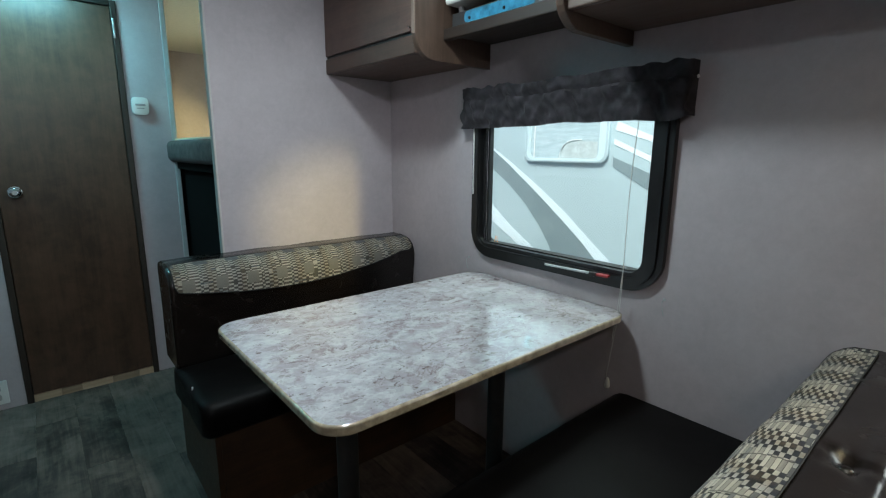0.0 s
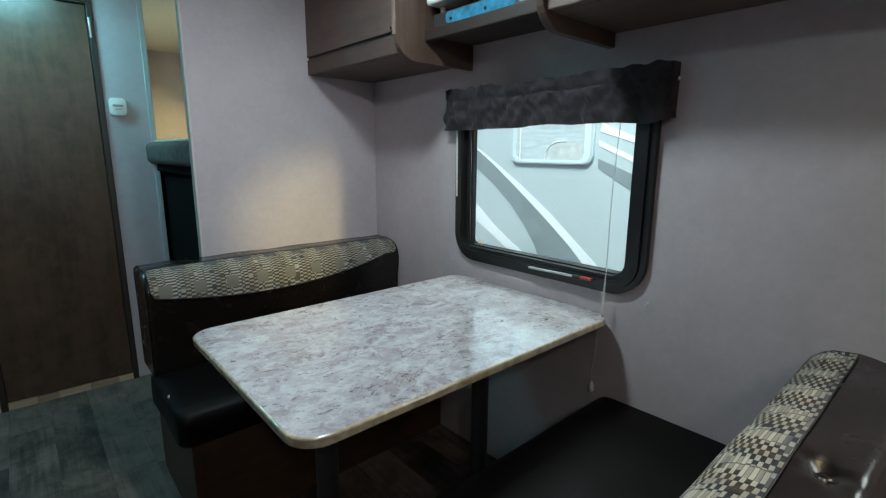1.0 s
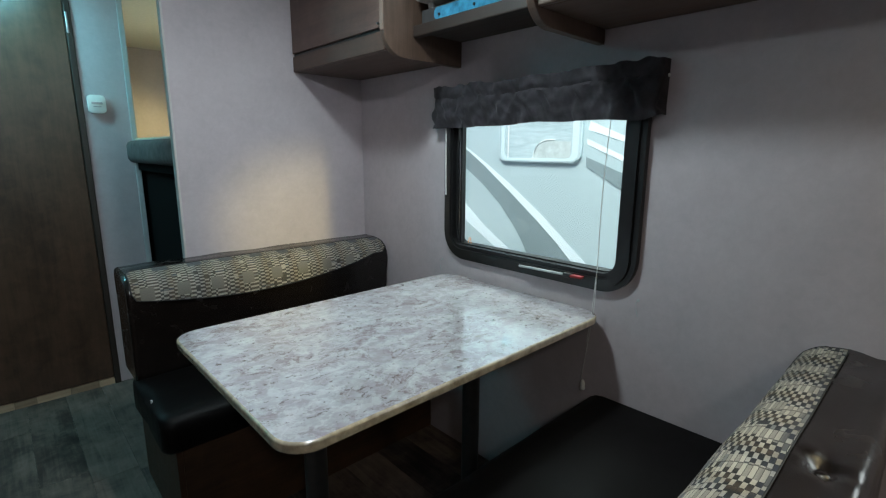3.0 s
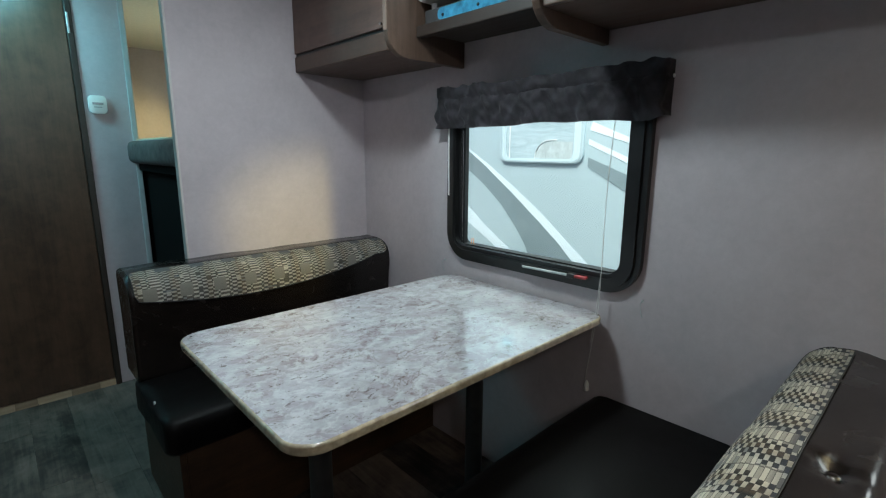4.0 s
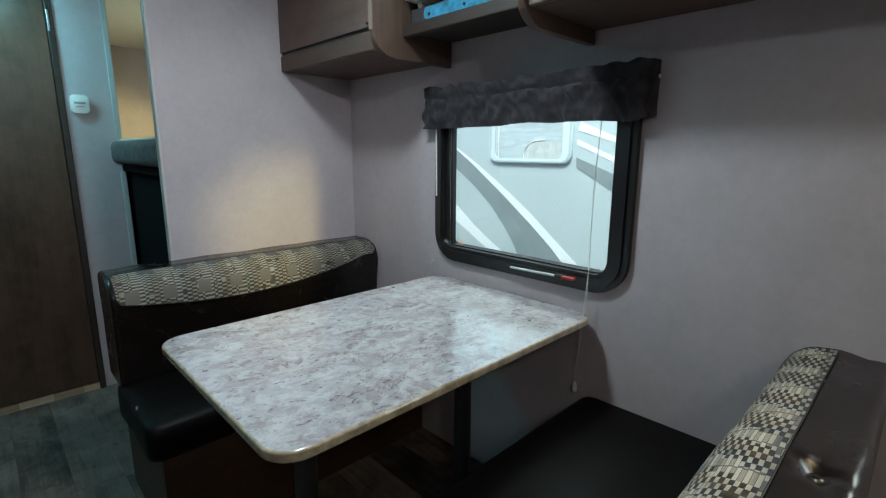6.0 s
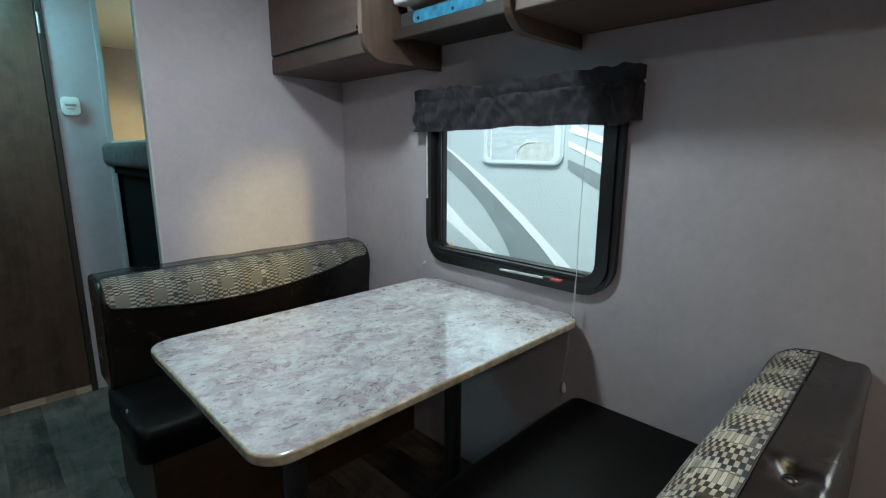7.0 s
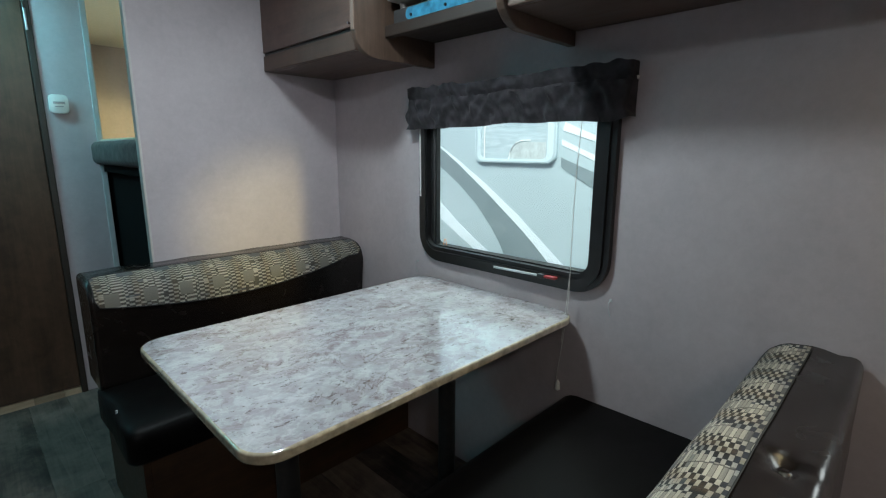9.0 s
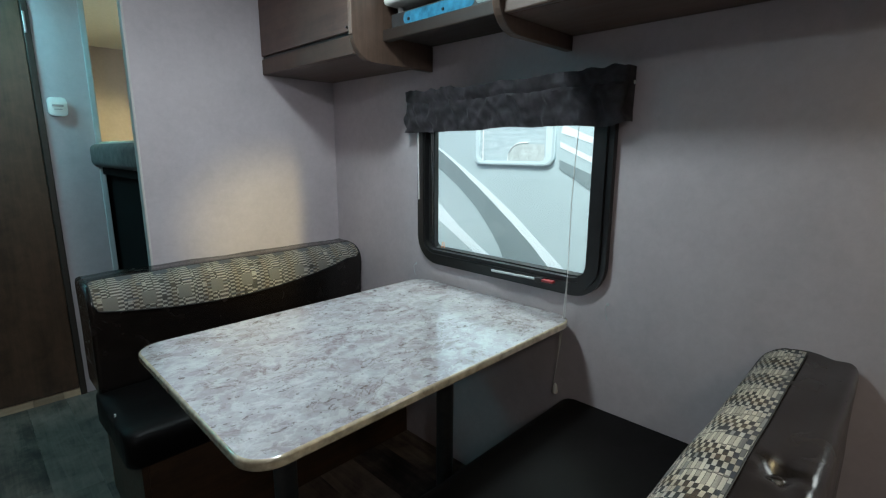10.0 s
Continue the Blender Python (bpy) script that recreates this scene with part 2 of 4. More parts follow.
    return m.mat


def vinyl_plank():
    m = Nodes("vinyl_plank")
    inf = m.add("ShaderNodeObjectInfo")
    off = m.add("ShaderNodeVectorMath")
    off.operation = "ADD"
    m.put(off, 0, m.obj)
    jump = m.add("ShaderNodeCombineXYZ")
    m.put(jump, 0, m.math("MULTIPLY", inf.outputs["Random"], 37.0)), m.put(jump, 1, m.math("MULTIPLY", inf.outputs["Random"], 91.0))
    m.put(off, 1, jump.outputs[0])
    g = m.noise(1.0, m.scaled((45, 3, 45), off.outputs[0]), 6, 0.65, 1.0)
    b = m.noise(6.5, off.outputs[0], 6, 0.7, 0.4)
    f = m.math("ADD", m.math("MULTIPLY", g, 0.35), m.math("MULTIPLY", b, 0.65))
    f = m.math("ADD", f, m.math("MULTIPLY", m.math("SUBTRACT", inf.outputs["Random"], 0.5), 0.22))
    m.base(m.ramp(f, [(0.36, (0.019, 0.016, 0.014)), (0.46, (0.060, 0.047, 0.040)), (0.55, (0.122, 0.093, 0.077)), (0.68, (0.195, 0.15, 0.126))])).set(rough=0.42).bump(g, 0.1, 0.0006)
    return m.mat


def glass(name):
    m = Nodes(name)
    m.base((0.93, 0.97, 0.96)).set(rough=0.0, trans=1.0, ior=1.45)
    return m.mat


def tinted_pane():
    m = Nodes("tinted_pane")
    # reflections in the glass are put into its colour as streaks and blotches
    streak = m.noise(1.0, m.scaled((4, 5, 42)), 4, 0.6, 0.6)
    big = m.noise(7.0, None, 3)
    m.base(m.ramp(m.math("ADD", m.math("MULTIPLY", streak, 0.55), m.math("MULTIPLY", big, 0.45)), [(0.36, (0.36, 0.44, 0.46)), (0.5, (0.47, 0.56, 0.58)), (0.64, (0.60, 0.68, 0.69))]))
    m.set(rough=0.08)
    return m.mat


def glow(name, c, strength):
    m = Nodes(name)
    m.base((0.9, 0.9, 0.88))
    m.out.inputs["Emission Color"].default_value = (*c, 1)
    m.set(emit=strength, rough=0.4)
    return m.mat


M_WALL = wall_linen("wall_linen", (0.464, 0.413, 0.434))
M_CEIL = plain("ceiling_panel", (0.72, 0.71, 0.69), 0.6, var=0.05, scale=60)
M_DOOR = wood("door_veneer", (0.042, 0.022, 0.013), (0.140, 0.074, 0.046), 0.36, "z", 0.5)
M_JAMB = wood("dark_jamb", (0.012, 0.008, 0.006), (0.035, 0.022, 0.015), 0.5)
M_CAB = wood("cabinet_veneer", (0.042, 0.025, 0.018), (0.115, 0.072, 0.052), 0.45)
M_CABH = wood("cabinet_veneer_across", (0.040, 0.023, 0.017), (0.108, 0.064, 0.048), 0.45, along="y")
M_BASE = wood("bench_veneer", (0.022, 0.012, 0.007), (0.075, 0.040, 0.021), 0.45, along="x")
M_CABD = wood("cabinet_door_veneer", (0.056, 0.033, 0.027), (0.150, 0.090, 0.074), 0.42, along="y")
# cabinet veneer darkened to carry the shade of the shelf recess
M_SHELF = wood("shaded_shelf_veneer", (0.008, 0.0045, 0.0035), (0.024, 0.014, 0.010), 0.6, along="y")
M_PALE = wood("pale_pine", (0.36, 0.25, 0.16), (0.55, 0.42, 0.29), 0.6, along="x")
M_TAN = wood("worn_pine", (0.20, 0.14, 0.09), (0.38, 0.28, 0.19), 0.65, along="x")
M_BAND = wood("pale_band_highlight", (0.13, 0.09, 0.072), (0.24, 0.175, 0.145), 0.4)
M_TABLE = marble_laminate()
# warm lamplight along the table's front edge is put into this cream colour
M_EDGING = plain("warm_lit_edge", (0.48, 0.405, 0.285), 0.16, var=0.35, scale=45, bump=0.05, coat=1.0, coatrough=0.14, coatior=2.0)
M_LEATHER = leather("dark_vinyl_leather", (0.0080, 0.0057, 0.0048), 0.22, 0.42, 0.34)
M_SEAT = leather("dark_vinyl_seat", (0.0044, 0.0040, 0.0041), 0.45, 0.11, 0.0)
M_WOVEN_A = woven("woven_pattern", 1, 0.026)
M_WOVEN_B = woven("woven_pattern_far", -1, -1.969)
M_PIPING = plain("slate_piping", (0.016, 0.016, 0.017), 0.6)
M_PLANK = vinyl_plank()
M_SUBFLOOR = plain("floor_joint", (0.05, 0.049, 0.043), 0.8)
M_BLACK = plain("black_plastic", (0.012, 0.012, 0.013), 0.32, var=0.2)
M_RUBBER = plain("black_rubber", (0.008, 0.008, 0.009), 0.6)
M_GLASS = glass("window_glass")
M_CHROME = plain("chrome", (0.75, 0.76, 0.78), 0.12, 1.0, var=0.04)
M_POST = plain("dark_grey_metal", (0.10, 0.10, 0.105), 0.4, 0.8, var=0.1)
M_STEEL = plain("brushed_steel", (0.42, 0.43, 0.44), 0.32, 1.0, var=0.08)
M_WHITE = plain("white_plastic", (0.78, 0.78, 0.76), 0.4, var=0.03)
M_TRIM = plain("grey_trim", (0.42, 0.45, 0.46), 0.45, var=0.05)
M_EDGE = plain("pale_edge_trim", (0.50, 0.48, 0.46), 0.5, var=0.05)
M_RED = plain("red_plastic", (0.28, 0.025, 0.03), 0.4)
M_CORD = plain("white_cord", (0.62, 0.62, 0.60), 0.7)
M_VALANCE = plain("charcoal_fabric", (0.050, 0.043, 0.052), 0.75, var=0.5, scale=26, bump=0.5, sheen=0.15)
M_MATTRESS = plain("slate_mattress_fabric", (0.105, 0.088, 0.086), 0.85, var=0.3, scale=24, bump=0.5)
M_SHEET = plain("cream_sheet", (0.62, 0.58, 0.48), 0.9)
# near-black board colour that also holds the shade under the bunk
M_SHADEBOARD = plain("black_shade_board", (0.006, 0.0055, 0.0055), 0.9, spec=0.1)
M_BLUE = plain("blue_film_reflection", (0.045, 0.20, 0.33), 0.3, 0.2, var=0.6, scale=22)
M_LAMP = glow("lamp_diffuser", (1.0, 0.95, 0.9), 4.0)
M_LAMPW = glow("warm_lamp_diffuser", (1.0, 0.75, 0.4), 4.0)
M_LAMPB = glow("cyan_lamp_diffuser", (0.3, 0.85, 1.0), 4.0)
M_FLANK = plain("caravan_fibreglass", (0.455, 0.55, 0.565), 0.3, var=0.03, scale=3, bump=0)
M_SLAT = plain("pale_stand_in_pane", (0.60, 0.68, 0.70), 0.5, var=0.05)
M_PATCH = plain("beige_patch", (0.50, 0.545, 0.53), 0.5, var=0.16, scale=30, bump=0)
M_SURROUND = plain("pale_window_surround", (0.60, 0.70, 0.72), 0.35, var=0.04)
M_TINT = tinted_pane()
M_DECALW = plain("white_decal", (0.78, 0.86, 0.88), 0.35, var=0.03)
M_DECALG = plain("grey_decal", (0.225, 0.28, 0.29), 0.35, var=0.05)
M_OUTGROUND = plain("concrete_floor", (0.32, 0.32, 0.31), 0.7, var=0.2, scale=4)
M_ORANGE = plain("amber_plastic", (0.75, 0.28, 0.05), 0.35)


# ---- mesh helpers ----
def thing(name, at, label, category, group="", kind=""):
    ob = new(name)
    ob.location = at
    ob.empty_display_size = 0.05
    return tagged(ob, label, category, group, kind)


def part(name, bm, material, parent=None, label="", smooth=False):
    """Links a bmesh as one mesh object; its vertices are in world places."""
    bmesh.ops.recalc_face_normals(bm, faces=bm.faces)
    me = bpy.data.meshes.new(name)
    bm.to_mesh(me)
    bm.free()
    me.materials.append(material)
    if smooth:
        me.shade_smooth()
        me.set_sharp_from_angle(angle=radians(50))
    ob = new(name, me)
    if parent is not None:
        ob.parent = parent
        if parent.parent is None:
            ob.matrix_parent_inverse = Matrix.Translation(-parent.location)
    if label:
        ob["label"] = label
    return ob


def box(x0, x1, y0, y1, z0, z1, bevel=0.0, seg=2, bm=None):
    bm2 = bmesh.new()
    bmesh.ops.create_cube(bm2, size=1.0)
    bmesh.ops.transform(bm2, matrix=Matrix.Translation(((x0 + x1) / 2, (y0 + y1) / 2, (z0 + z1) / 2)) @ Matrix.Diagonal((abs(x1 - x0), abs(y1 - y0), abs(z1 - z0), 1)), verts=bm2.verts)
    if bevel:
        bmesh.ops.bevel(bm2, geom=bm2.edges[:], offset=bevel, segments=seg, profile=0.5, affect="EDGES")
    return merge(bm, bm2)


def merge(bm, bm2):
    if bm is None:
        return bm2
    me = bpy.data.meshes.new("join")
    bm2.to_mesh(me)
    bm.from_mesh(me)
    bm2.free()
    bpy.data.meshes.remove(me)
    return bm


def prism(points, axis, a, b, bevel=0.0, seg=2, bm=None):
    """A flat outline pushed from a to b along an axis. points are (y, z) for x, (x, z) for y, (x, y) for z."""
    bm2 = bmesh.new()

    def at(p, c):
        return {"x": (c, p[0], p[1]), "y": (p[0], c, p[1]), "z": (p[0], p[1], c)}[axis]

    lo, hi = [bm2.verts.new(at(p, a)) for p in points], [bm2.verts.new(at(p, b)) for p in points]
    n = len(points)
    f0, f1 = bm2.faces.new(lo), bm2.faces.new(hi[::-1])
    for i in range(n):
        bm2.faces.new((lo[i], lo[(i + 1) % n], hi[(i + 1) % n], hi[i]))
    if bevel:
        bmesh.ops.bevel(bm2, geom=list({*f0.edges, *f1.edges}), offset=bevel, segments=seg, profile=0.5, affect="EDGES")
    return merge(bm, bm2)


def round_rect(u0, u1, v0, v1, r, n=8):
    pts = []
    for cu, cv, a0 in ((u1 - r, v1 - r, 0), (u0 + r, v1 - r, 90), (u0 + r, v0 + r, 180), (u1 - r, v0 + r, 270)):
        for i in range(n + 1):
            a = radians(a0 + 90 * i / n)
            pts.append((cu + r * math.cos(a), cv + r * math.sin(a)))
    return pts


def ring(outer, inner, axis, a, b, bm=None):
    """A frame between two outlines of the same number of points, pushed from a to b."""
    bm2 = bmesh.new()

    def at(p, c):
        return {"x": (c, p[0], p[1]), "y": (p[0], c, p[1]), "z": (p[0], p[1], c)}[axis]

    vs = [[bm2.verts.new(at(p, c)) for p in line] for c in (a, b) for line in (outer, inner)]
    n = len(outer)
    for i in range(n):
        j = (i + 1) % n
        for p, q in ((0, 1), (1, 3), (3, 2), (2, 0)):
            bm2.faces.new((vs[p][i], vs[p][j], vs[q][j], vs[q][i]))
    return merge(bm, bm2)


def lathe(profile, m, n=24, bm=None):
    """A turned form: (radius, height) along its own z, placed by m."""
    bm2 = bmesh.new()
    rings = []
    for r, h in profile:
        rings.append([bm2.verts.new(m @ Vector((r * math.cos(2 * math.pi * i / n), r * math.sin(2 * math.pi * i / n), h))) for i in range(n)])
    for a, b in zip(rings, rings[1:]):
        for i in range(n):
            bm2.faces.new((a[i], a[(i + 1) % n], b[(i + 1) % n], b[i]))
    bm2.faces.new(rings[0][::-1])
    bm2.faces.new(rings[-1])
    return merge(bm, bm2)


def tube(points, r, n=8, bm=None):
    """A round bar along a line of places."""
    bm2 = bmesh.new()
    pts = [Vector(p) for p in points]
    rings = []
    for i, p in enumerate(pts):
        d = (pts[min(i + 1, len(pts) - 1)] - pts[max(i - 1, 0)]).normalized()
        s = d.orthogonal().normalized() if abs(d.z) < 0.9 else d.cross(Vector((0, 1, 0))).normalized()
        t = d.cross(s)
        rings.append([bm2.verts.new(p + r * (math.cos(2 * math.pi * k / n) * s + math.sin(2 * math.pi * k / n) * t)) for k in range(n)])
    for a, b in zip(rings, rings[1:]):
        for k in range(n):
            bm2.faces.new((a[k], a[(k + 1) % n], b[(k + 1) % n], b[k]))
    bm2.faces.new(rings[0][::-1])
    bm2.faces.new(rings[-1])
    return merge(bm, bm2)


def wall_with_hole(axis, a, b, u0, u1, v0, v1, hole):
    """A wall slab from a to b with a hole of an outline that starts at its upper right corner and turns left."""
    n = len(hole)
    q = n // 4
    corners = [(u1, v1), (u0, v1), (u0, v0), (u1, v0)]
    bm = bmesh.new()

    def at(p, c):
        return {"x": (c, p[0], p[1]), "y": (p[0], c, p[1])}[axis]

    for c in (a, b):
        cs = [bm.verts.new(at(p, c)) for p in corners]
        hs = [bm.verts.new(at(p, c)) for p in hole]
        for k in range(4):
            seg = hs[k * q:(k + 1) * q]
            for s, t in zip(seg, seg[1:]):
                bm.faces.new((cs[k], s, t))
            nxt = hs[((k + 1) * q) % n]
            bm.faces.new((cs[k], seg[-1], nxt, cs[(k + 1) % 4]))
    bm.verts.ensure_lookup_table()
    half = len(bm.verts) // 2
    for start, count in ((0, 4), (4, n)):
        for i in range(count):
            j = (i + 1) % count
            bm.faces.new((bm.verts[start + i], bm.verts[start + j], bm.verts[half + start + j], bm.verts[half + start + i]))
    return bm


# ---- the setting ----
def structure(name, bm, material, label, category, parent=None):
    return tagged(part(name, bm, material, parent), label, category, "", "structure")


HOLE = round_rect(0.615, 1.355, 0.83, 1.385, 0.085)
structure("wall_east", wall_with_hole("x", XW, XW + 0.045, YB - 0.05, 4.5, 0.0, ZC, HOLE), M_WALL,
          "grey-mauve linen-textured wall panel with a window opening", "wall")
# unseen panel added round the highlight lamp; the wall has no opening here
highlight_panel = structure("window_stand_in", box(XW - 0.007, XW - 0.003, -0.74, -0.18, 0.93, 1.41, 0.001), M_SLAT, "unseen pale panel added behind the bench highlight lamp", "window")
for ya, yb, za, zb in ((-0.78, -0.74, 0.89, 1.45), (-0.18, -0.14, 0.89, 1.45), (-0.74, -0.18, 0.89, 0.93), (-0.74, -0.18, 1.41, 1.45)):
    structure("window_frame", box(XW - 0.014, XW - 0.001, ya, yb, za, zb, 0.002), M_BLACK, "black plastic rim of the added panel", "window frame", highlight_panel)
structure("wall_west", box(XL - 0.05, XL, YB - 0.05, 4.5, 0, ZC), M_WALL, "grey-mauve linen-textured wall panel across the aisle", "wall")
# unseen panel added so less light bounces under the table
structure("trim", box(XL + 0.001, XL + 0.012, YB + 0.01, YD - 0.01, 0.002, 1.0, 0.002), M_CAB, "unseen brown panel added to cut bounce from the lower wall", "wall panel")
# unseen closing wall, made dark to reduce fill in the shadows
structure("wall_south", box(XL, XW, YB - 0.05, YB, 0, ZC), M_CAB, "unseen end wall, dark brown to cut bounced light", "wall")
structure("wall_north", box(XL, XW, 4.45, 4.5, 0, ZC), M_WALL, "grey-mauve linen-textured wall behind the bunk", "wall")
structure("partition", box(0.546, XW, YP, YP + 0.028, 0, ZC), M_WALL, "grey-mauve linen-textured partition behind the dinette bench", "wall")
structure("partition_trim", box(0.538, 0.546, YP - 0.003, YP + 0.031, 0, ZC, 0.002), M_EDGE, "narrow grey edge trim of the partition", "trim")
# bathroom wall in three pieces round the door opening
DX0, DX1, DZ = -0.145, 0.392, 1.90
structure("wall_bath_left", box(XL, DX0 - 0.012, YD, YD + 0.03, 0, ZC), M_WALL, "grey linen-textured bathroom wall beside the door", "wall")
structure("wall_bath_right", box(DX1 + 0.012, 0.588, YD, YD + 0.03, 0, ZC), M_WALL, "grey linen-textured bathroom wall with a thermostat", "wall")
structure("wall_bath_head", box(DX0 - 0.012, DX1 + 0.012, YD, YD + 0.03, DZ + 0.012, ZC), M_WALL, "grey linen-textured wall over the door", "wall")
structure("wall_bath_return", box(0.56, 0.588, YD + 0.03, 4.45, 0, ZC), M_WALL, "grey wall between bathroom and bunk", "wall")
structure("corner_trim", box(0.588, 0.612, YD - 0.008, YD + 0.03, 0, ZC, 0.003), M_TRIM, "pale grey corner moulding beside the bunk", "trim")
structure("ceiling", box(XL - 0.05, XW + 0.045, YB - 0.05, 4.5, ZC, ZC + 0.05), M_CEIL, "off-white ceiling panel", "ceiling")
floor = structure("floor", box(XL - 0.05, XW + 0.045, YB - 0.05, 4.5, -0.06, -0.0035), M_SUBFLOOR, "grey wood-look vinyl plank floor", "floor")

# the bathroom door
door = thing("door_1", (0.12, YD, 0), "closed dark brown veneer door with a chrome knob", "door", "", "structure")
part("door_leaf", box(DX0 + 0.0155, DX1 - 0.0155, YD - 0.006, YD + 0.028, 0.040, DZ - 0.018, 0.003), M_DOOR, door)
for x0, x1 in ((DX0 - 0.012, DX0 + 0.014), (DX1 - 0.014, DX1 + 0.012)):
    part("jamb", box(x0, x1, YD - 0.012, YD + 0.03, 0, DZ + 0.012, 0.003), M_JAMB, door)
part("head_jamb", box(DX0 + 0.014, DX1 - 0.014, YD - 0.012, YD + 0.03, DZ - 0.014, DZ + 0.012, 0.003), M_JAMB, door)
tread = part("threshold", box(DX0 + 0.014, DX1 - 0.014, YD + 0.012, YD + 0.05, 0, 0.034), M_PALE, door, "bare wood threshold")
for k, (x0, x1, z1) in enumerate(((0.014, 0.120, 0.037), (0.120, 0.205, 0.035), (0.205, 0.335, 0.037), (0.335, 0.455, 0.036), (0.455, 0.523, 0.034))):
    part("wood_block", box(DX0 + x0 + 0.0006, DX0 + x1 - 0.0006, YD - 0.004, YD + 0.012, 0, z1, 0.0015), M_PALE if k % 2 == 0 else M_TAN, tread)
knob = part("knob", lathe([(0.027, 0), (0.027, 0.004), (0.011, 0.008), (0.010, 0.022), (0.020, 0.028), (0.025, 0.038), (0.023, 0.047), (0.014, 0.052)], pose(-0.072, YD - 0.006, 1.02, 90)), M_CHROME, door, "round chrome door knob", True)
part("keyhole_plate", lathe([(0.010, 0), (0.009, 0.002)], pose(-0.072, YD - 0.058, 1.02, 90)), M_STEEL, knob)
part("hinge", box(0.380, 0.390, YD - 0.018, YD - 0.006, 1.74, 1.83, 0.002), M_STEEL, door, "pale steel hinge")

# the windows
def dinette_window(name, label, s):
    """A black-framed window with rounded corners, moved along the wall by s."""
    def rr(y0, y1, z0, z1, r):
        return round_rect(y0 + s, y1 + s, z0, z1, r)

    window = thing(name, (XW, 0.985 + s, 0.80), label, "window", "", "structure")
    part("window_frame", ring(rr(0.594, 1.380, 0.8075, 1.415, 0.104), rr(0.655, 1.338, 0.862, 1.36, 0.045), "x", XW - 0.020, XW), M_BLACK, window)
    part("frame_step", ring(rr(0.612, 1.358, 0.823, 1.389, 0.086), rr(0.640, 1.342, 0.848, 1.371, 0.060), "x", XW - 0.028, XW - 0.018), M_BLACK, window)
    part("inner_channel", ring(rr(0.620, 1.350, 0.835, 1.382, 0.08), rr(0.664, 1.330, 0.866, 1.352, 0.03), "x", XW + 0.002, XW + 0.042), M_RUBBER, window)
    pane = part("pane", prism(rr(0.640, 1.330, 0.850, 1.370, 0.03), "x", XW + 0.020, XW + 0.024), M_GLASS, window, "clear glass pane")
    pane.visible_shadow = False
    for y0, y1, mat in ((1.320, 1.323, M_CHROME), (1.311, 1.3135, M_CHROME), (1.3145, 1.319, M_RUBBER), (1.302, 1.308, M_RUBBER)):
        part("slide_rail", box(XW - 0.002, XW + 0.018, y0 + s, y1 + s, 0.868, 1.35, 0.0006), mat, window)
    latch = part("latch_bar", tube([(XW - 0.042, 0.985 + s, 0.838), (XW - 0.042, 0.80 + s, 0.842)], 0.0042), M_TRIM, window, "silver-grey latch bar")
    part("latch_grip", box(XW - 0.050, XW - 0.030, 0.745 + s, 0.785 + s, 0.8385, 0.8465, 0.0025), M_RED, latch, "red plastic latch grip")
    part("latch_joint", box(XW - 0.048, XW - 0.028, 0.785 + s, 0.812 + s, 0.834, 0.848, 0.003), M_BLACK, latch)
    return window


window = dinette_window("window_1", "black-framed caravan window with rounded corners", 0.0)


# ---- dinette ----
def table():
    t = thing("dinette_table", (0.83, 1.027, 0), "white and grey marble-look laminate dinette table on two posts", "table")
    top = bmesh.new()
    edge = bmesh.new()
    er, z0, z1 = 0.0055, 0.7185, 0.740

    def outline(bm_, e, z):
        return [bm_.verts.new((x, y, z)) for x, y in round_rect(0.3285 + e, 1.335 - e, 0.6765 + e, 1.362 - e, 0.065 - e, 12)]

    def loft(bm_, rows):
        n = len(rows[0])
        for r0, r1 in zip(rows, rows[1:]):
            for k in range(n):
                bm_.faces.new((r0[k], r0[(k + 1) % n], r1[(k + 1) % n], r1[k]))
        bm_.faces.new(rows[0][::-1])
        bm_.faces.new(rows[-1])

    loft(top, [outline(top, 0.0045, z0 + 0.002), outline(top, 0.0045, z1)])
    turn = [(er * (1 - math.sin(radians(q))), er * (1 - math.cos(radians(q)))) for q in (0, 22, 45, 68, 90)]
    band = [outline(edge, 0.0065, z0 + 0.002)] + [outline(edge, e, z0 + d) for e, d in turn] + [outline(edge, e, z1 + 0.0004 - d) for e, d in turn[::-1]]
    n = len(band[0])
    for r0, r1 in zip(band, band[1:]):
        for k in range(n):
            edge.faces.new((r0[k], r0[(k + 1) % n], r1[(k + 1) % n], r1[k]))
    # added below the top, dark so that less light bounces underneath
    part("underside", box(0.36, 1.31, 0.71, 1.33, 0.7145, 0.7188, 0.001), M_JAMB, t, "unseen dark board added to cut bounce under the top")
    slab = part("tabletop", top, M_TABLE, t, "marble-look laminate top", True)
    part("edge_band", edge, M_EDGING, slab, "rounded laminate edge band, warm lamplight put into its colour", True)
    part("edge_seam", box(0.3277, 0.335, 1.078, 1.081, 0.722, 0.735), M_DOOR, t, "dark joint in the edge band")
    for x in (0.553, 1.128):
        leg = part("post", lathe([(0.029, 0.02), (0.029, 0.70)], pose(x, 1.027, 0)), M_POST, t, "grey metal table post", True)
        part("floor_socket", lathe([(0.085, 0.0), (0.085, 0.004), (0.05, 0.012), (0.034, 0.030)], pose(x, 1.027, 0)), M_POST, leg, "", True)
        part("top_socket", lathe([(0.034, 0.672), (0.05, 0.698), (0.085, 0.706), (0.085, 0.7142)], pose(x, 1.027, 0)), M_POST, leg, "", True)
    return t


table()

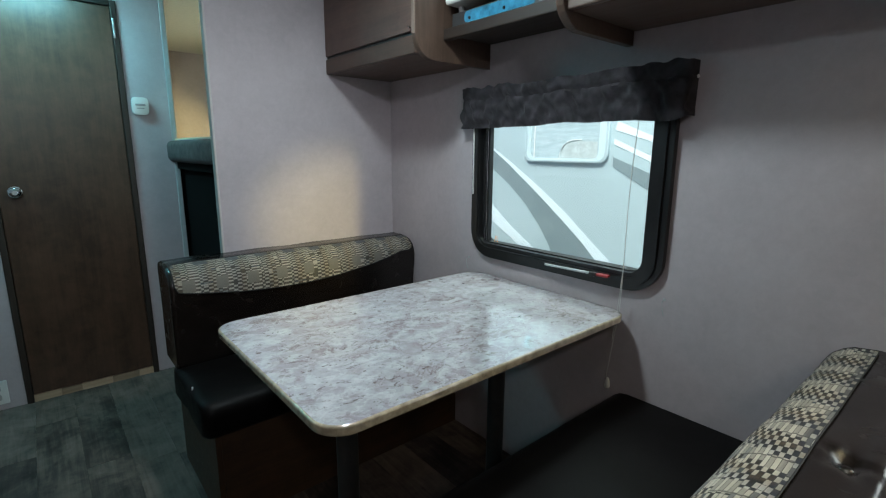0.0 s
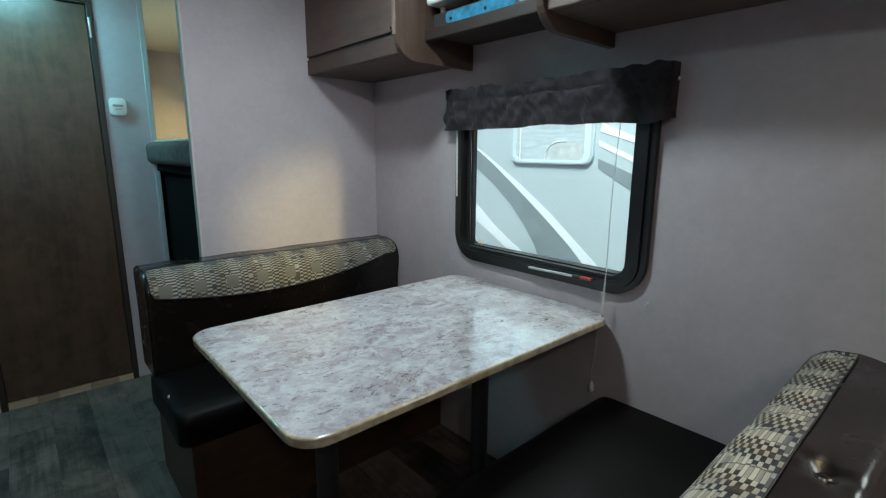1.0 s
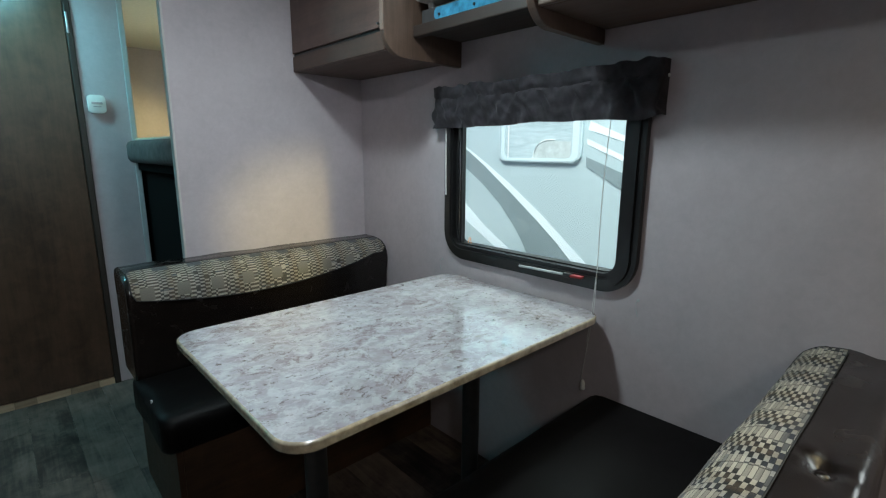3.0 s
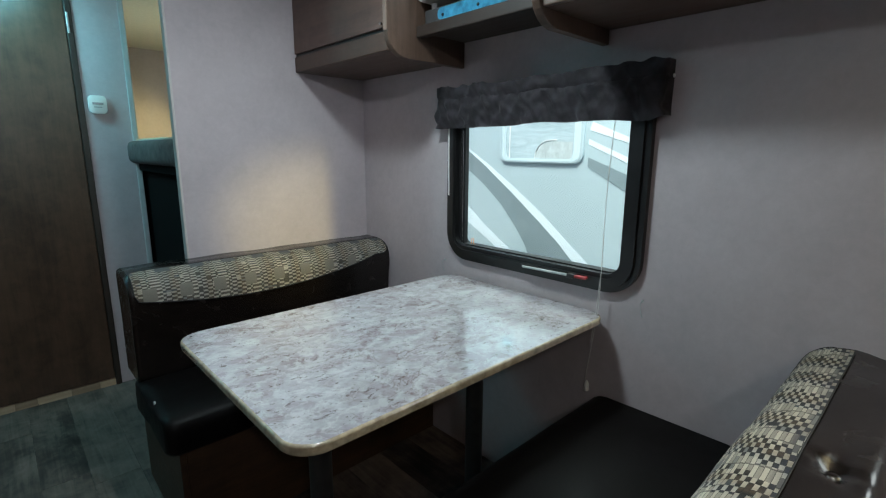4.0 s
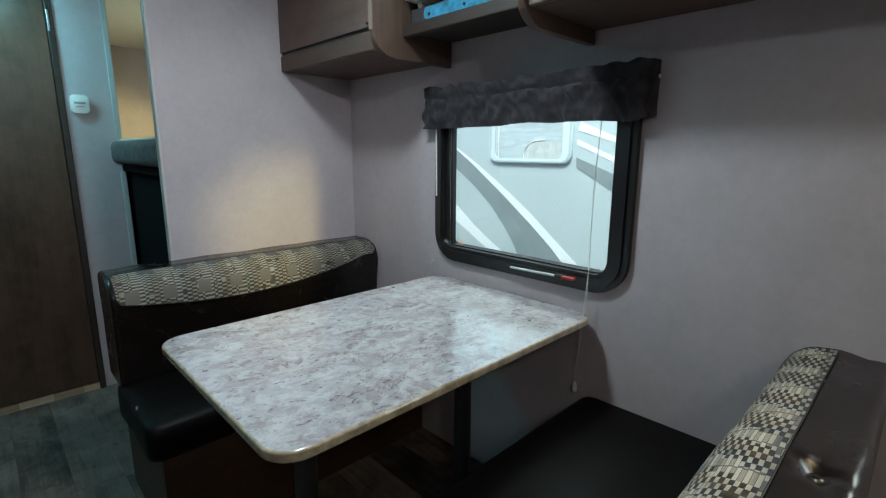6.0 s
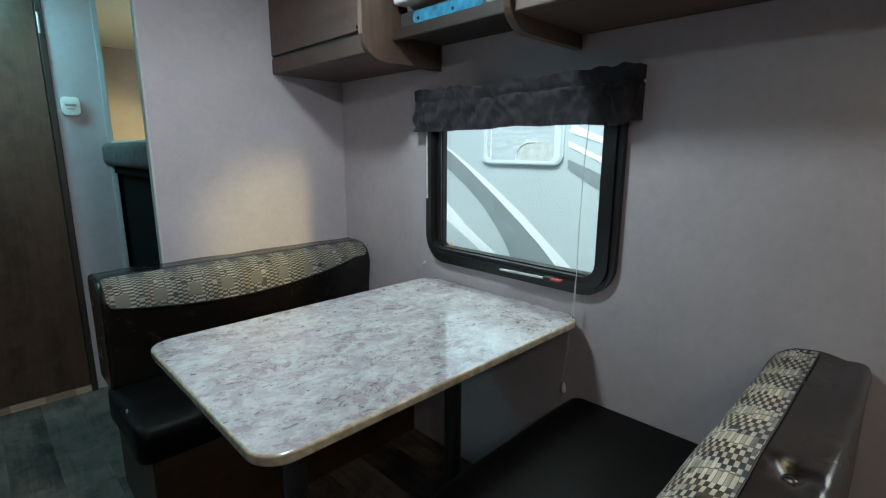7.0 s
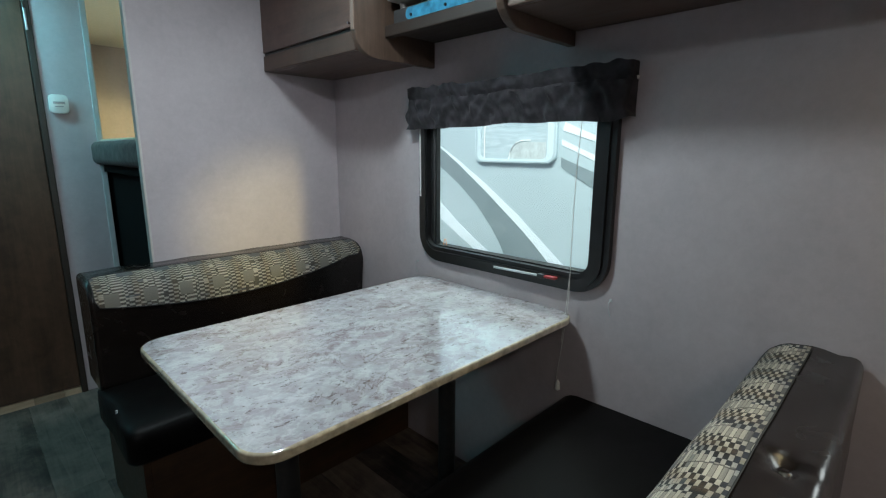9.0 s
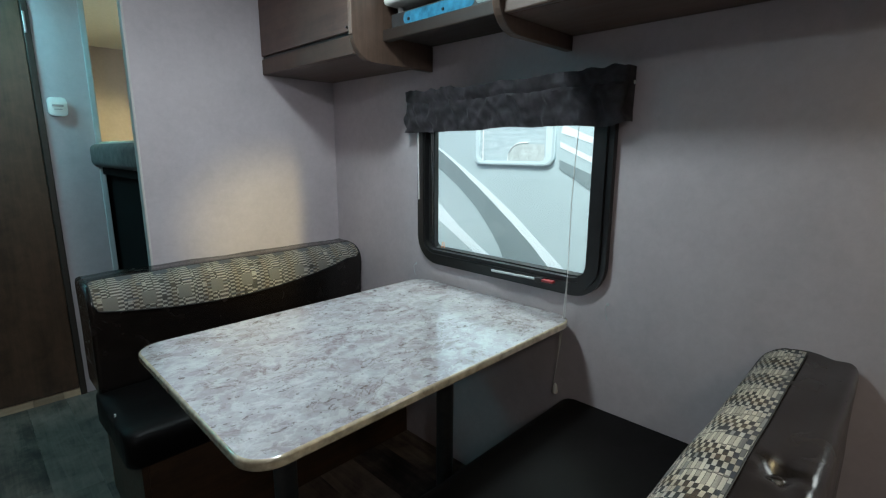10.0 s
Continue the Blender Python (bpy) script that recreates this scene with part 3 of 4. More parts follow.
# back cushion outline: distance from the back plane, height
CUSHION = [(0.0, 0.44), (0.0, 0.62), (0.0, 0.776), (0.0015, 0.790), (0.006, 0.800), (0.013, 0.8065), (0.022, 0.809), (0.034, 0.808), (0.05, 0.807), (0.08, 0.808), (0.10, 0.806), (0.13, 0.802), (0.158, 0.792),
           (0.180, 0.775), (0.193, 0.750), (0.197, 0.72), (0.195, 0.69), (0.190, 0.66), (0.186, 0.62), (0.184, 0.55), (0.180, 0.47), (0.165, 0.44)]


def along_outline(line, n):
    """n + 1 places at even steps along an outline."""
    lens = [0.0]
    for a, b in zip(line, line[1:]):
        lens.append(lens[-1] + math.dist(a, b))
    out = []
    for i in range(n + 1):
        s, k = lens[-1] * i / n, 0
        while k < len(line) - 2 and lens[k + 1] < s:
            k += 1
        f = (s - lens[k]) / (lens[k + 1] - lens[k])
        out.append((line[k][0] + f * (line[k + 1][0] - line[k][0]), line[k][1] + f * (line[k + 1][1] - line[k][1])))
    return out


def sweep(line, x0, x1, place, puff, n=40, closed=True, end=0.03, tight=6.0):
    """An outline carried along x, drawn in at both ends so that they are rounded."""
    bm = bmesh.new()
    cy, cz = sum(p[0] for p in line) / len(line), sum(p[1] for p in line) / len(line)
    rows = []
    for i in range(n + 1):
        u = 0.5 - 0.5 * math.cos(math.pi * i / n)
        x = x0 + (x1 - x0) * u
        e = min(x - x0, tight * (x1 - x))
        k = 1.0 if e >= end else math.sqrt(max(0.0, 1 - (1 - e / end) ** 2))
        inset = (1 - k) * end
        row = []
        for d, z in line:
            vd, vz = d - cy, z - cz
            r = max(1e-6, math.hypot(vd, vz))
            g = 1 - min(0.9, inset / r)
            w = puff(x, d, z)
            row.append(bm.verts.new(place(x, cy + vd * g + w * vd / r, cz + vz * g + w * vz / r)))
        rows.append(row)
    m = len(line)
    for a, b in zip(rows, rows[1:]):
        for k in range(m if closed else m - 1):
            bm.faces.new((a[k], a[(k + 1) % m], b[(k + 1) % m], b[k]))
    if closed:
        bm.faces.new(rows[0])
        bm.faces.new(rows[-1])
    return bm


def bench(side, label):
    """side 1: back to the aisle end, seat towards the table from below; side -1: back to the partition."""
    if side > 0:
        y_of = lambda d: 0.026 + 0.87 * d + 0.10 * min(0.1, max(0.0, d - 0.1))
        lift = 0.0
        woven_mat = M_WOVEN_A
    else:
        y_of = lambda d: YP - 0.004 - d
        lift = 0.012
        woven_mat = M_WOVEN_B
    x0, x1 = 0.306, XW - 0.012
    b = thing("dinette_bench", (0.83, y_of(0.3), 0), label, "bench", "dinette benches")
    place = lambda x, d, z: (x, y_of(d), z + lift * min(1, max(0, (z - 0.5) / 0.2)))
    buttons = [0.48, 0.813]

    def puff(x, d, z):
        w = 0.004 * noise.noise(Vector((x * 7, d * 9, z * 7 + side)))
        if side > 0 and d < 0.11 and z > 0.76:
            for bx in buttons:
                q = math.hypot(x - bx, d - 0.058)
                ang = math.atan2(d - 0.058, x - bx)
                w -= 0.015 * math.exp(-(q / 0.020) ** 2) + 0.0022 * math.cos(5 * ang + 0.6) * math.exp(-((q - 0.028) / 0.018) ** 2)
        return w

    # the vinyl behind the woven band lies a little lower on the bench towards the galley
    outline = [(d, z - (0.009 * min(1.0, max(0.0, (0.105 - d) / 0.05)) if side > 0 and z > 0.77 else 0.0)) for d, z in CUSHION]
    fine = along_outline(outline, 84)
    back = part("backrest", sweep(fine, x0, x1, place, puff, 150, True, 0.014, 3.5 if side > 0 else 6.0), M_LEATHER, b, "dark brown vinyl-leather back cushion", True)
    # woven band over the front of the back cushion, its lower edge bowed
    bm = bmesh.new()
    nx, ns = 90, 16
    grid = []
    for i in range(nx + 1):
        x = x0 + 0.014 + (x1 - x0 - 0.026) * i / nx
        u = (x - x0) / (x1 - x0)
        e = min(x - x0 - 0.013, x1 - 0.011 - x)
        low = 0.747 - 0.067 * math.sin(math.pi * min(1, 0.08 + u)) ** 0.8
        pick = [p for p in fine if p[0] > (0.097 if side > 0 else 0.112) and p[1] > low]
        if e < 0.014:
            pick = [p for p in pick if p[1] < 0.806 - 0.008 * (1 - e / 0.014) ** 2 and p[1] > low + 0.012 * (1 - e / 0.014) ** 2]
        last = fine[fine.index(pick[-1]) + 1]
        f = (pick[-1][1] - low) / max(1e-6, pick[-1][1] - last[1])
        if 0 < f <= 1 and e >= 0.014:
            pick = pick + [(pick[-1][0] + f * (last[0] - pick[-1][0]), low)]
        row = []
        for d, z in along_outline(pick, ns):
            vd, vz = d - 0.10, z - 0.64
            r = math.hypot(vd, vz)
            w = 0.0045 + puff(x, d, z)
            row.append(bm.verts.new(place(x, d + w * vd / r, z + w * vz / r)))
        grid.append(row)
    for r0, r1 in zip(grid, grid[1:]):
        for k in range(ns):
            bm.faces.new((r0[k], r0[k + 1], r1[k + 1], r1[k]))
    rim = [r[0].co.copy() for r in grid] + [v.co.copy() for v in grid[-1][1:-1]] + [r[-1].co.copy() for r in grid[::-1]] + [v.co.copy() for v in grid[0][-2:0:-1]]
    rim.append(rim[0].copy())
    bmesh.ops.solidify(bm, geom=bm.faces[:], thickness=-0.003)
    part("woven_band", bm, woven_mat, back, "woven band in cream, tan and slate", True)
    part("piping", tube(rim, 0.0014 if side > 0 else 0.0020, 6), M_PIPING, back, "thin slate piping", True)
    if side > 0:
        for bx in buttons:
            part("button", lathe([(0.012, -0.004), (0.012, 0.001), (0.008, 0.005), (0.003, 0.0065)], pose(bx, y_of(0.058), 0.786)), M_LEATHER, back, "tufted covered button", True)
    # seat cushion
    seat_line = [(0.10, 0.335), (0.10, 0.40), (0.11, 0.445), (0.16, 0.455), (0.35, 0.460), (0.48, 0.457), (0.51, 0.447), (0.523, 0.425), (0.525, 0.40), (0.522, 0.36), (0.51, 0.338), (0.40, 0.335)]
    if side > 0:
        seat_line = [(d + 0.26 if d > 0.4 else d, z + 0.014) for d, z in seat_line]
    part("seat_cushion", sweep(along_outline(seat_line + [seat_line[0]], 64)[:-1], 0.30, XW - 0.004, place, lambda x, d, z: 0.003 * noise.noise(Vector((x * 6, d * 6, z * 5 + 9))), 80, True, 0.035), M_SEAT, b, "dark brown vinyl-leather seat cushion", True)
    if side < 0:
        # small pale dot put in for a glint on the seat
        part("seat_glint", lathe([(0.0032, -0.012), (0.0032, 0.0005), (0.0015, 0.0018)], pose(0.310, 1.605, 0.460)), M_TRIM, b, "small grey dot standing in for a glint on the seat", True)
    # plywood box under the seat
    front = 0.488 if side < 0 else 0.74
    d0, d1 = sorted((y_of(0.0), y_of(front)))
    base = part("end_panel", box(0.335, 0.353, d0, d1, 0, 0.333, 0.002), M_BASE, b, "dark brown veneer end panel")
    f0, f1 = sorted((y_of(front), y_of(front - 0.018)))
    part("front_panel", box(0.353, XW - 0.002, f0, f1, 0, 0.333, 0.002), M_BASE, b, "dark brown veneer front panel")
    r0, r1 = sorted((y_of(-0.002), y_of(-0.016) if side > 0 else y_of(0.012)))
    if side > 0:
        part("back_panel", box(0.335, XW - 0.002, r0, r1, 0, 0.43, 0.002), M_BASE, b, "dark brown veneer back panel")
    part("seat_board", box(0.353, XW - 0.002, d0 + 0.02, d1 - 0.02, 0.315, 0.333), M_PALE, b)
    return b


bench(1, "dark vinyl-leather dinette bench with woven band, back towards the galley")
bench(-1, "dark vinyl-leather dinette bench with woven band against the partition")

# ---- overhead cabinets ----
def rounded_end(y0, y1, x_front, z_low, name, parent, label):
    """An end panel with a rounded lower front corner."""
    r = 0.08
    pts = [(XW - 0.002, z_low), (XW - 0.002, ZC - 0.003), (x_front, ZC - 0.003)]
    for i in range(9):
        a = radians(180 + 90 * i / 8)
        pts.append((x_front + r + r * math.cos(a), z_low + r + r * math.sin(a)))
    panel = part(name, prism(pts, "y", y0, y1, 0.003, 2), M_CAB, parent, label)
    # pale strip: banding on one panel, a corner highlight in colour on the other
    part("edge_band", box(x_front - 0.0025, x_front + 0.001, y0 + 0.003, y1 - 0.003, z_low + 0.075, ZC - 0.004, 0.001), M_BAND, panel, "paler strip for edge banding and corner highlight")
    return panel


cab = thing("overhead_cabinet", (1.18, 1.64, 1.535), "dark brown veneer overhead cabinet in the corner over the bench", "cabinet", "overhead cabinets")
part("body", box(1.036, XW - 0.002, 1.335, YP - 0.002, 1.536, ZC - 0.003, 0.003), M_CABH, cab)
part("bottom_rail", box(1.018, 1.036, 1.335, YP - 0.002, 1.536, 1.596, 0.004), M_CABH, cab)
part("shadow_gap", box(1.026, 1.036, 1.340, YP - 0.004, 1.596, 1.606), M_BLACK, cab)
cdoor = part("cabinet_door", box(1.016, 1.036, 1.342, YP - 0.006, 1.606, ZC - 0.02, 0.003), M_CABD, cab)
part("catch", tube([(1.004, 1.352, 1.616), (1.017, 1.352, 1.616)], 0.0038), M_CHROME, cdoor, "small chrome push catch")
rounded_end(1.312, 1.335, 1.002, 1.516, "end_panel", cab, "lighter brown rounded end panel")

niche = thing("appliance_shelf", (1.25, 1.03, 1.6), "brown open shelf between the overhead cabinets, darkened for its shade", "shelf")
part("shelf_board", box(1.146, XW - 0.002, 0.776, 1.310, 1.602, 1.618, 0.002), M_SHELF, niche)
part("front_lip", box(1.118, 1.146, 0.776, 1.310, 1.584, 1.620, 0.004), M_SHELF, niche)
part("back_board", box(XW - 0.012, XW - 0.002, 0.776, 1.310, 1.618, ZC - 0.003), M_CABH, niche)
tray = thing("mounting_strip", (1.16, 1.04, 1.62), "grey metal mounting strip with blue film and dark screws", "bracket")
strip_body = part("strip", box(1.136, 1.148, 0.785, 1.285, 1.6202, 1.664, 0.002), M_POST, tray)
# film patches that put the reflection on the metal strip into colour
part("film", prism(round_rect(0.93, 1.225, 1.626, 1.660, 0.015, 5), "x", 1.1352, 1.1362), M_BLUE, strip_body, "blue film patch carrying a reflection on the strip")
part("film", prism(round_rect(0.80, 0.925, 1.628, 1.658, 0.012, 5), "x", 1.1352, 1.1362), M_STEEL, strip_body, "bright patch for the grey end of the reflection")
for y in (1.200, 1.05, 0.90):
    part("screw", lathe([(0.005, 0), (0.004, 0.003)], pose(1.1352, y, 1.638, 0, -90)), M_BLACK, strip_body, "dark screw head")
micro = thing("microwave_oven", (1.22, 1.08, 1.68), "white microwave oven on the open shelf", "microwave")
part("housing", box(1.108, XW - 0.02, 0.80, 1.295, 1.688, 1.94, 0.012, 3), M_WHITE, micro)
for x in (1.165, 1.30):
    for y in (0.84, 1.27):
        part("foot", lathe([(0.010, 1.6185), (0.008, 1.66), (0.012, 1.692)], pose(x, y, 0)), M_WHITE, micro, "", True)

cab2 = thing("overhead_cabinet", (1.18, -0.2, 1.55), "dark brown veneer overhead cabinet over the window bench", "cabinet", "overhead cabinets")
part("body", box(1.045, XW - 0.002, -1.2, 0.745, 1.551, ZC - 0.003, 0.003), M_CABH, cab2)
part("bottom_rail", box(1.028, 1.045, -1.2, 0.745, 1.551, 1.605, 0.004), M_CABH, cab2)
part("cabinet_door", box(1.026, 1.045, -0.3, 0.735, 1.612, ZC - 0.02, 0.003), M_CAB, cab2)
rounded_end(0.746, 0.770, 1.012, 1.513, "end_panel", cab2, "lighter brown rounded end panel")

# ---- valance over the window ----
VY = 0.557
val = thing("window_valance", (1.33, 0.95, 1.30), "charcoal gathered fabric valance over the window", "valance")
bm = bmesh.new()
nx, nz, r = 220, 18, 0.014
plan = [(XW - 0.002, 1.422), (1.300 + r, 1.422)] + [(1.300 + r - r * math.sin(radians(a)), 1.422 - r + r * math.cos(radians(a))) for a in (22, 45, 68)]
plan += [(1.300, 1.422 - r), (1.300, VY + r)] + [(1.300 + r - r * math.cos(radians(a)), VY + r - r * math.sin(radians(a))) for a in (22, 45, 68)]
plan += [(1.300 + r, VY), (XW - 0.002, VY)]
cols = []
walkline = along_outline(plan, nx)
for i, (x, y) in enumerate(walkline):
    p, q = walkline[max(0, i - 1)], walkline[min(nx, i + 1)]
    nrm = Vector((q[1] - p[1], p[0] - q[0])).normalized()
    row = []
    top = 1.448 + 0.009 * noise.noise(Vector((y * 12, 3, x * 9))) + 0.008 * noise.noise(Vector((y * 31, 5, 0))) + 0.006 * max(0.0, 1 - (y - VY) / 0.2)
    low = 1.303 + 0.004 * noise.noise(Vector((y * 9, 7, 0))) + 0.003 * math.sin(9 * y)
    low += 0.012 * max(0.0, 1 - (y - VY) / 0.05) ** 2
    for k in range(nz + 1):
        v = k / nz
        z = low + (top - low) * v
        g = 1.0 if v < 0.72 else 0.6
        fold = g * (0.015 * noise.noise(Vector((y * 20 + z * 9, z * 16, 1))) + 0.011 * noise.noise(Vector((y * 48 - z * 30, z * 34, 5))))
        fold -= 0.006 * math.exp(-((v - 0.72) / 0.04) ** 2)
        fold *= min(1.0, (XW - x) / 0.03)
        row.append(bm.verts.new((x + fold * nrm.x, y + fold * nrm.y, z)))
    cols.append(row)
for c0, c1 in zip(cols, cols[1:]):
    for k in range(nz):
        bm.faces.new((c0[k], c0[k + 1], c1[k + 1], c1[k]))
bmesh.ops.solidify(bm, geom=bm.faces[:], thickness=0.003)
part("cloth", bm, M_VALANCE, val, "", True)
part("top_board", box(1.318, XW - 0.002, 0.574, 1.400, 1.422, 1.430, 0.002), M_BLACK, val)
part("bracket_screw", lathe([(0.005, 0), (0.004, 0.003)], pose(1.335, VY - 0.004, 1.41, 90)), M_WHITE, val)

line = []
for i in range(41):
    t = i / 40
    line.append((1.312 + 0.03 * max(0, t - 0.72) / 0.28, 0.690 + 0.022 * t + 0.03 * max(0, t - 0.7) / 0.3 + 0.004 * math.sin(7 * t), 1.31 - t * (1.31 - 0.50)))
cord = part("pull_cord", tube(line, 0.0011, 6), M_CORD, val, "thin white pull cord")
part("cord_loop", tube([(x - 0.002, y + 0.005 * math.sin(math.pi * min(1, i / 14)), z) for i, (x, y, z) in enumerate(line[22:34])], 0.0011, 6), M_CORD, cord)
part("tassel", lathe([(0.003, 0.03), (0.007, 0.02), (0.009, 0.0), (0.006, -0.004)], pose(1.340, 0.737, 0.472)), M_WHITE, cord, "clear plastic tassel", True)
part("wand", tube([(1.324, 1.366, 1.31), (1.324, 1.364, 1.052)], 0.0032), M_WHITE, val, "thin white blind wand")

for y, z in ((1.411, 0.784), (0.587, 0.800)):
    hook = thing("curtain_hook", (XW, y, z), "small clear plastic hook on the wall", "hook", "wall hooks")
    part("plate", lathe([(0.0045, 0), (0.004, 0.002)], pose(XW, y, z, 0, -90)), M_TRIM, hook)
    part("arm", tube([(XW - 0.002, y, z), (XW - 0.014, y, z - 0.004), (XW - 0.016, y - 0.004, z - 0.03), (XW - 0.012, y - 0.007, z - 0.045)], 0.0012), M_TRIM, hook)

# ---- bathroom wall fittings ----
th = thing("thermostat", (0.462, YD, 1.43), "small square white thermostat on the wall", "thermostat")
part("case", prism(round_rect(0.421, 0.493, 1.388, 1.472, 0.017, 6), "y", YD - 0.024, YD - 0.001, 0.004, 3), M_WHITE, th, "", True)
part("display", box(0.435, 0.479, YD - 0.0265, YD - 0.0235, 1.430, 1.440, 0.001), M_STEEL, th)
part("button_bar", box(0.441, 0.473, YD - 0.0265, YD - 0.0235, 1.416, 1.420, 0.0005), M_STEEL, th)
out = thing("wall_outlet", (-0.26, YD, 0.09), "white wall outlet plate near the floor", "outlet")
part("plate", box(-0.300, -0.216, YD - 0.008, YD - 0.001, 0.03, 0.145, 0.003), M_WHITE, out)
for z in (0.066, 0.109):
    part("socket", prism(round_rect(-0.275, -0.241, z - 0.014, z + 0.014, 0.008, 4), "y", YD - 0.0095, YD - 0.0078), M_EDGE, out)

# ---- bunk behind the partition ----
bunk = thing("bunk_bed", (0.95, 3.1, 0), "upper bunk with a slate mattress over a dark open space", "bunk bed")
part("deck", box(0.60, XW - 0.002, YP + 0.03, 4.44, 1.115, 1.150, 0.002), M_SHADEBOARD, bunk)
# black sheet standing in for the unlit space below the upper bunk
part("shade_sheet", box(0.632, 0.645, YP + 0.03, 4.44, 0.0, 1.113), M_SHADEBOARD, bunk)
matt = thing("mattress", (0.95, 3.1, 1.15), "slate grey quilted mattress on the upper bunk", "mattress")
part("pad", box(0.560, XW - 0.01, YP + 0.036, 4.40, 1.151, 1.262, 0.03, 4), M_MATTRESS, matt, "", True)
part("sheet", box(0.600, XW - 0.02, YP + 0.05, 4.36, 1.262, 1.272, 0.004), M_SHEET, matt, "cream sheet edge")


# ---- ceiling lamps ----
def ceiling_lamp(x, y, material, label):
    t = thing("ceiling_lamp", (x, y, ZC - 0.04), label, "ceiling light", "ceiling lamps")
    part("rim", lathe([(0.085, ZC - 0.002), (0.088, ZC - 0.02), (0.080, ZC - 0.034), (0.074, ZC - 0.036)], pose(x, y, 0)), M_WHITE, t, "", True)
    part("diffuser", lathe([(0.073, ZC - 0.037), (0.05, ZC - 0.042), (0.01, ZC - 0.044)], pose(x, y, 0)), material, t, "", True)


ceiling_lamp(0.63, 1.0, M_LAMP, "round white ceiling lamp over the table")
ceiling_lamp(-0.3, -0.8, M_LAMP, "round white ceiling lamp over the aisle")
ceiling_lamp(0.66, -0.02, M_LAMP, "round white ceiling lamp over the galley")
# unseen lamp arm added at the galley, its flap cutting one beam side upright
swing = thing("added_lamp_arm", (XL, -0.35, 1.35), "unseen dark metal lamp arm added for the warm partition patch", "lamp")
part("arm", tube([Vector((XL + 0.004, -0.47, 1.35)), Vector((-0.70, -0.46, 1.35)), Vector((-0.60, -0.42, 1.35))], 0.006, 8), M_POST, swing, "", True)
part("wall_plate", box(XL + 0.001, XL + 0.012, -0.51, -0.43, 1.31, 1.39, 0.003), M_POST, swing)
part("head", box(-0.615, -0.595, -0.435, -0.395, 1.32, 1.38, 0.004), M_POST, swing)
rod = [Vector((-0.60, -0.42, 1.322)), Vector((-0.45, -0.30, 1.255)), Vector((-0.355, -0.133, 1.245))]
part("flap_rod", tube(rod, 0.003, 6), M_POST, swing, "", True)
flap = bmesh.new()
for side in (0.0, 0.003):
    flap.verts.ensure_lookup_table()
    for s, z in ((0.0, 1.245), (0.07, 1.245), (0.07, 1.365), (0.0, 1.365)):
        flap.verts.new((-0.378 + 0.806 * s + 0.592 * side, -0.116 - 0.592 * s + 0.806 * side, z))
flap.verts.ensure_lookup_table()
for q in ((0, 1, 2, 3), (7, 6, 5, 4), (0, 4, 5, 1), (1, 5, 6, 2), (2, 6, 7, 3), (3, 7, 4, 0)):
    flap.faces.new([flap.verts[k] for k in q])
part("flap", flap, M_BLACK, swing, "unseen black plate added to cut the warm beam")
ceiling_lamp(1.05, 3.3, M_LAMPW, "round warm ceiling lamp over the bunk")
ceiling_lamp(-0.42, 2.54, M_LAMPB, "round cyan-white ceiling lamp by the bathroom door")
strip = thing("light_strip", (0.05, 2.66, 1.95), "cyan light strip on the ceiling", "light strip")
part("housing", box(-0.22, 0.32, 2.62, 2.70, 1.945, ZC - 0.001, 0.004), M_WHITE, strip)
# unseen lip added to keep the cyan off the partition edge
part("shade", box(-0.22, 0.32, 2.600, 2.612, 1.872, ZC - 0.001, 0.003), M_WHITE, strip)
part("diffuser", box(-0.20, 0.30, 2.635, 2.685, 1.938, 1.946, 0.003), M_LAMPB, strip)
strip = thing("strip_lamp", (1.15, -0.62, 1.55), "slim warm strip lamp under the overhead cabinet", "lamp")
part("housing", box(1.115, 1.185, -0.92, -0.32, 1.541, 1.5505, 0.003), M_WHITE, strip)
part("diffuser", box(1.125, 1.175, -0.90, -0.34, 1.5385, 1.5415, 0.001), M_LAMPW, strip)

read = thing("reading_lamp", (1.3, 3.9, 1.38), "small warm reading lamp over the bunk mattress", "lamp")
part("shade", lathe([(0.03, -0.02), (0.034, 0.0), (0.02, 0.05), (0.008, 0.055)], look((1.262, 3.873, 1.366), (1.0, 4.45, 1.42))), M_WHITE, read, "", True)
part("arm", tube([(1.27, 3.86, 1.366), (1.31, 3.86, 1.37), (XW - 0.002, 3.86, 1.38)], 0.006), M_STEEL, read)

# ---- outside: the caravan parked alongside ----
structure("ground", box(-60, 60, -60, 60, -0.72, -0.62), M_OUTGROUND, "smooth grey concrete ground", "ground")
car = thing("parked_caravan", (XE, 1.5, -0.6), "pale grey caravan flank with white and dark swoosh decals", "caravan")
part("flank", box(XE, XE + 2.2, -2.5, 5.5, -0.2, 2.35, 0.04, 3), M_FLANK, car)
cw = part("window_frame", ring(round_rect(1.377, 1.938, 1.157, 1.62, 0.06), round_rect(1.434, 1.895, 1.182, 1.60, 0.035), "x", XE - 0.014, XE + 0.002), M_SURROUND, car, "pale grey-white window surround")
part("glass", prism(round_rect(1.434, 1.895, 1.182, 1.60, 0.035), "x", XE - 0.006, XE - 0.002), M_TINT, cw, "tinted pane with reflections put in as faint streaks")
part("inner_rim", ring(round_rect(1.383, 1.932, 1.162, 1.614, 0.055), round_rect(1.393, 1.922, 1.170, 1.604, 0.048), "x", XE - 0.017, XE - 0.0135), M_FLANK, cw, "grooved rim of the surround")
part("side_bar", box(XE - 0.010, XE - 0.0065, 1.866, 1.874, 1.185, 1.56, 0.001), M_WHITE, cw)
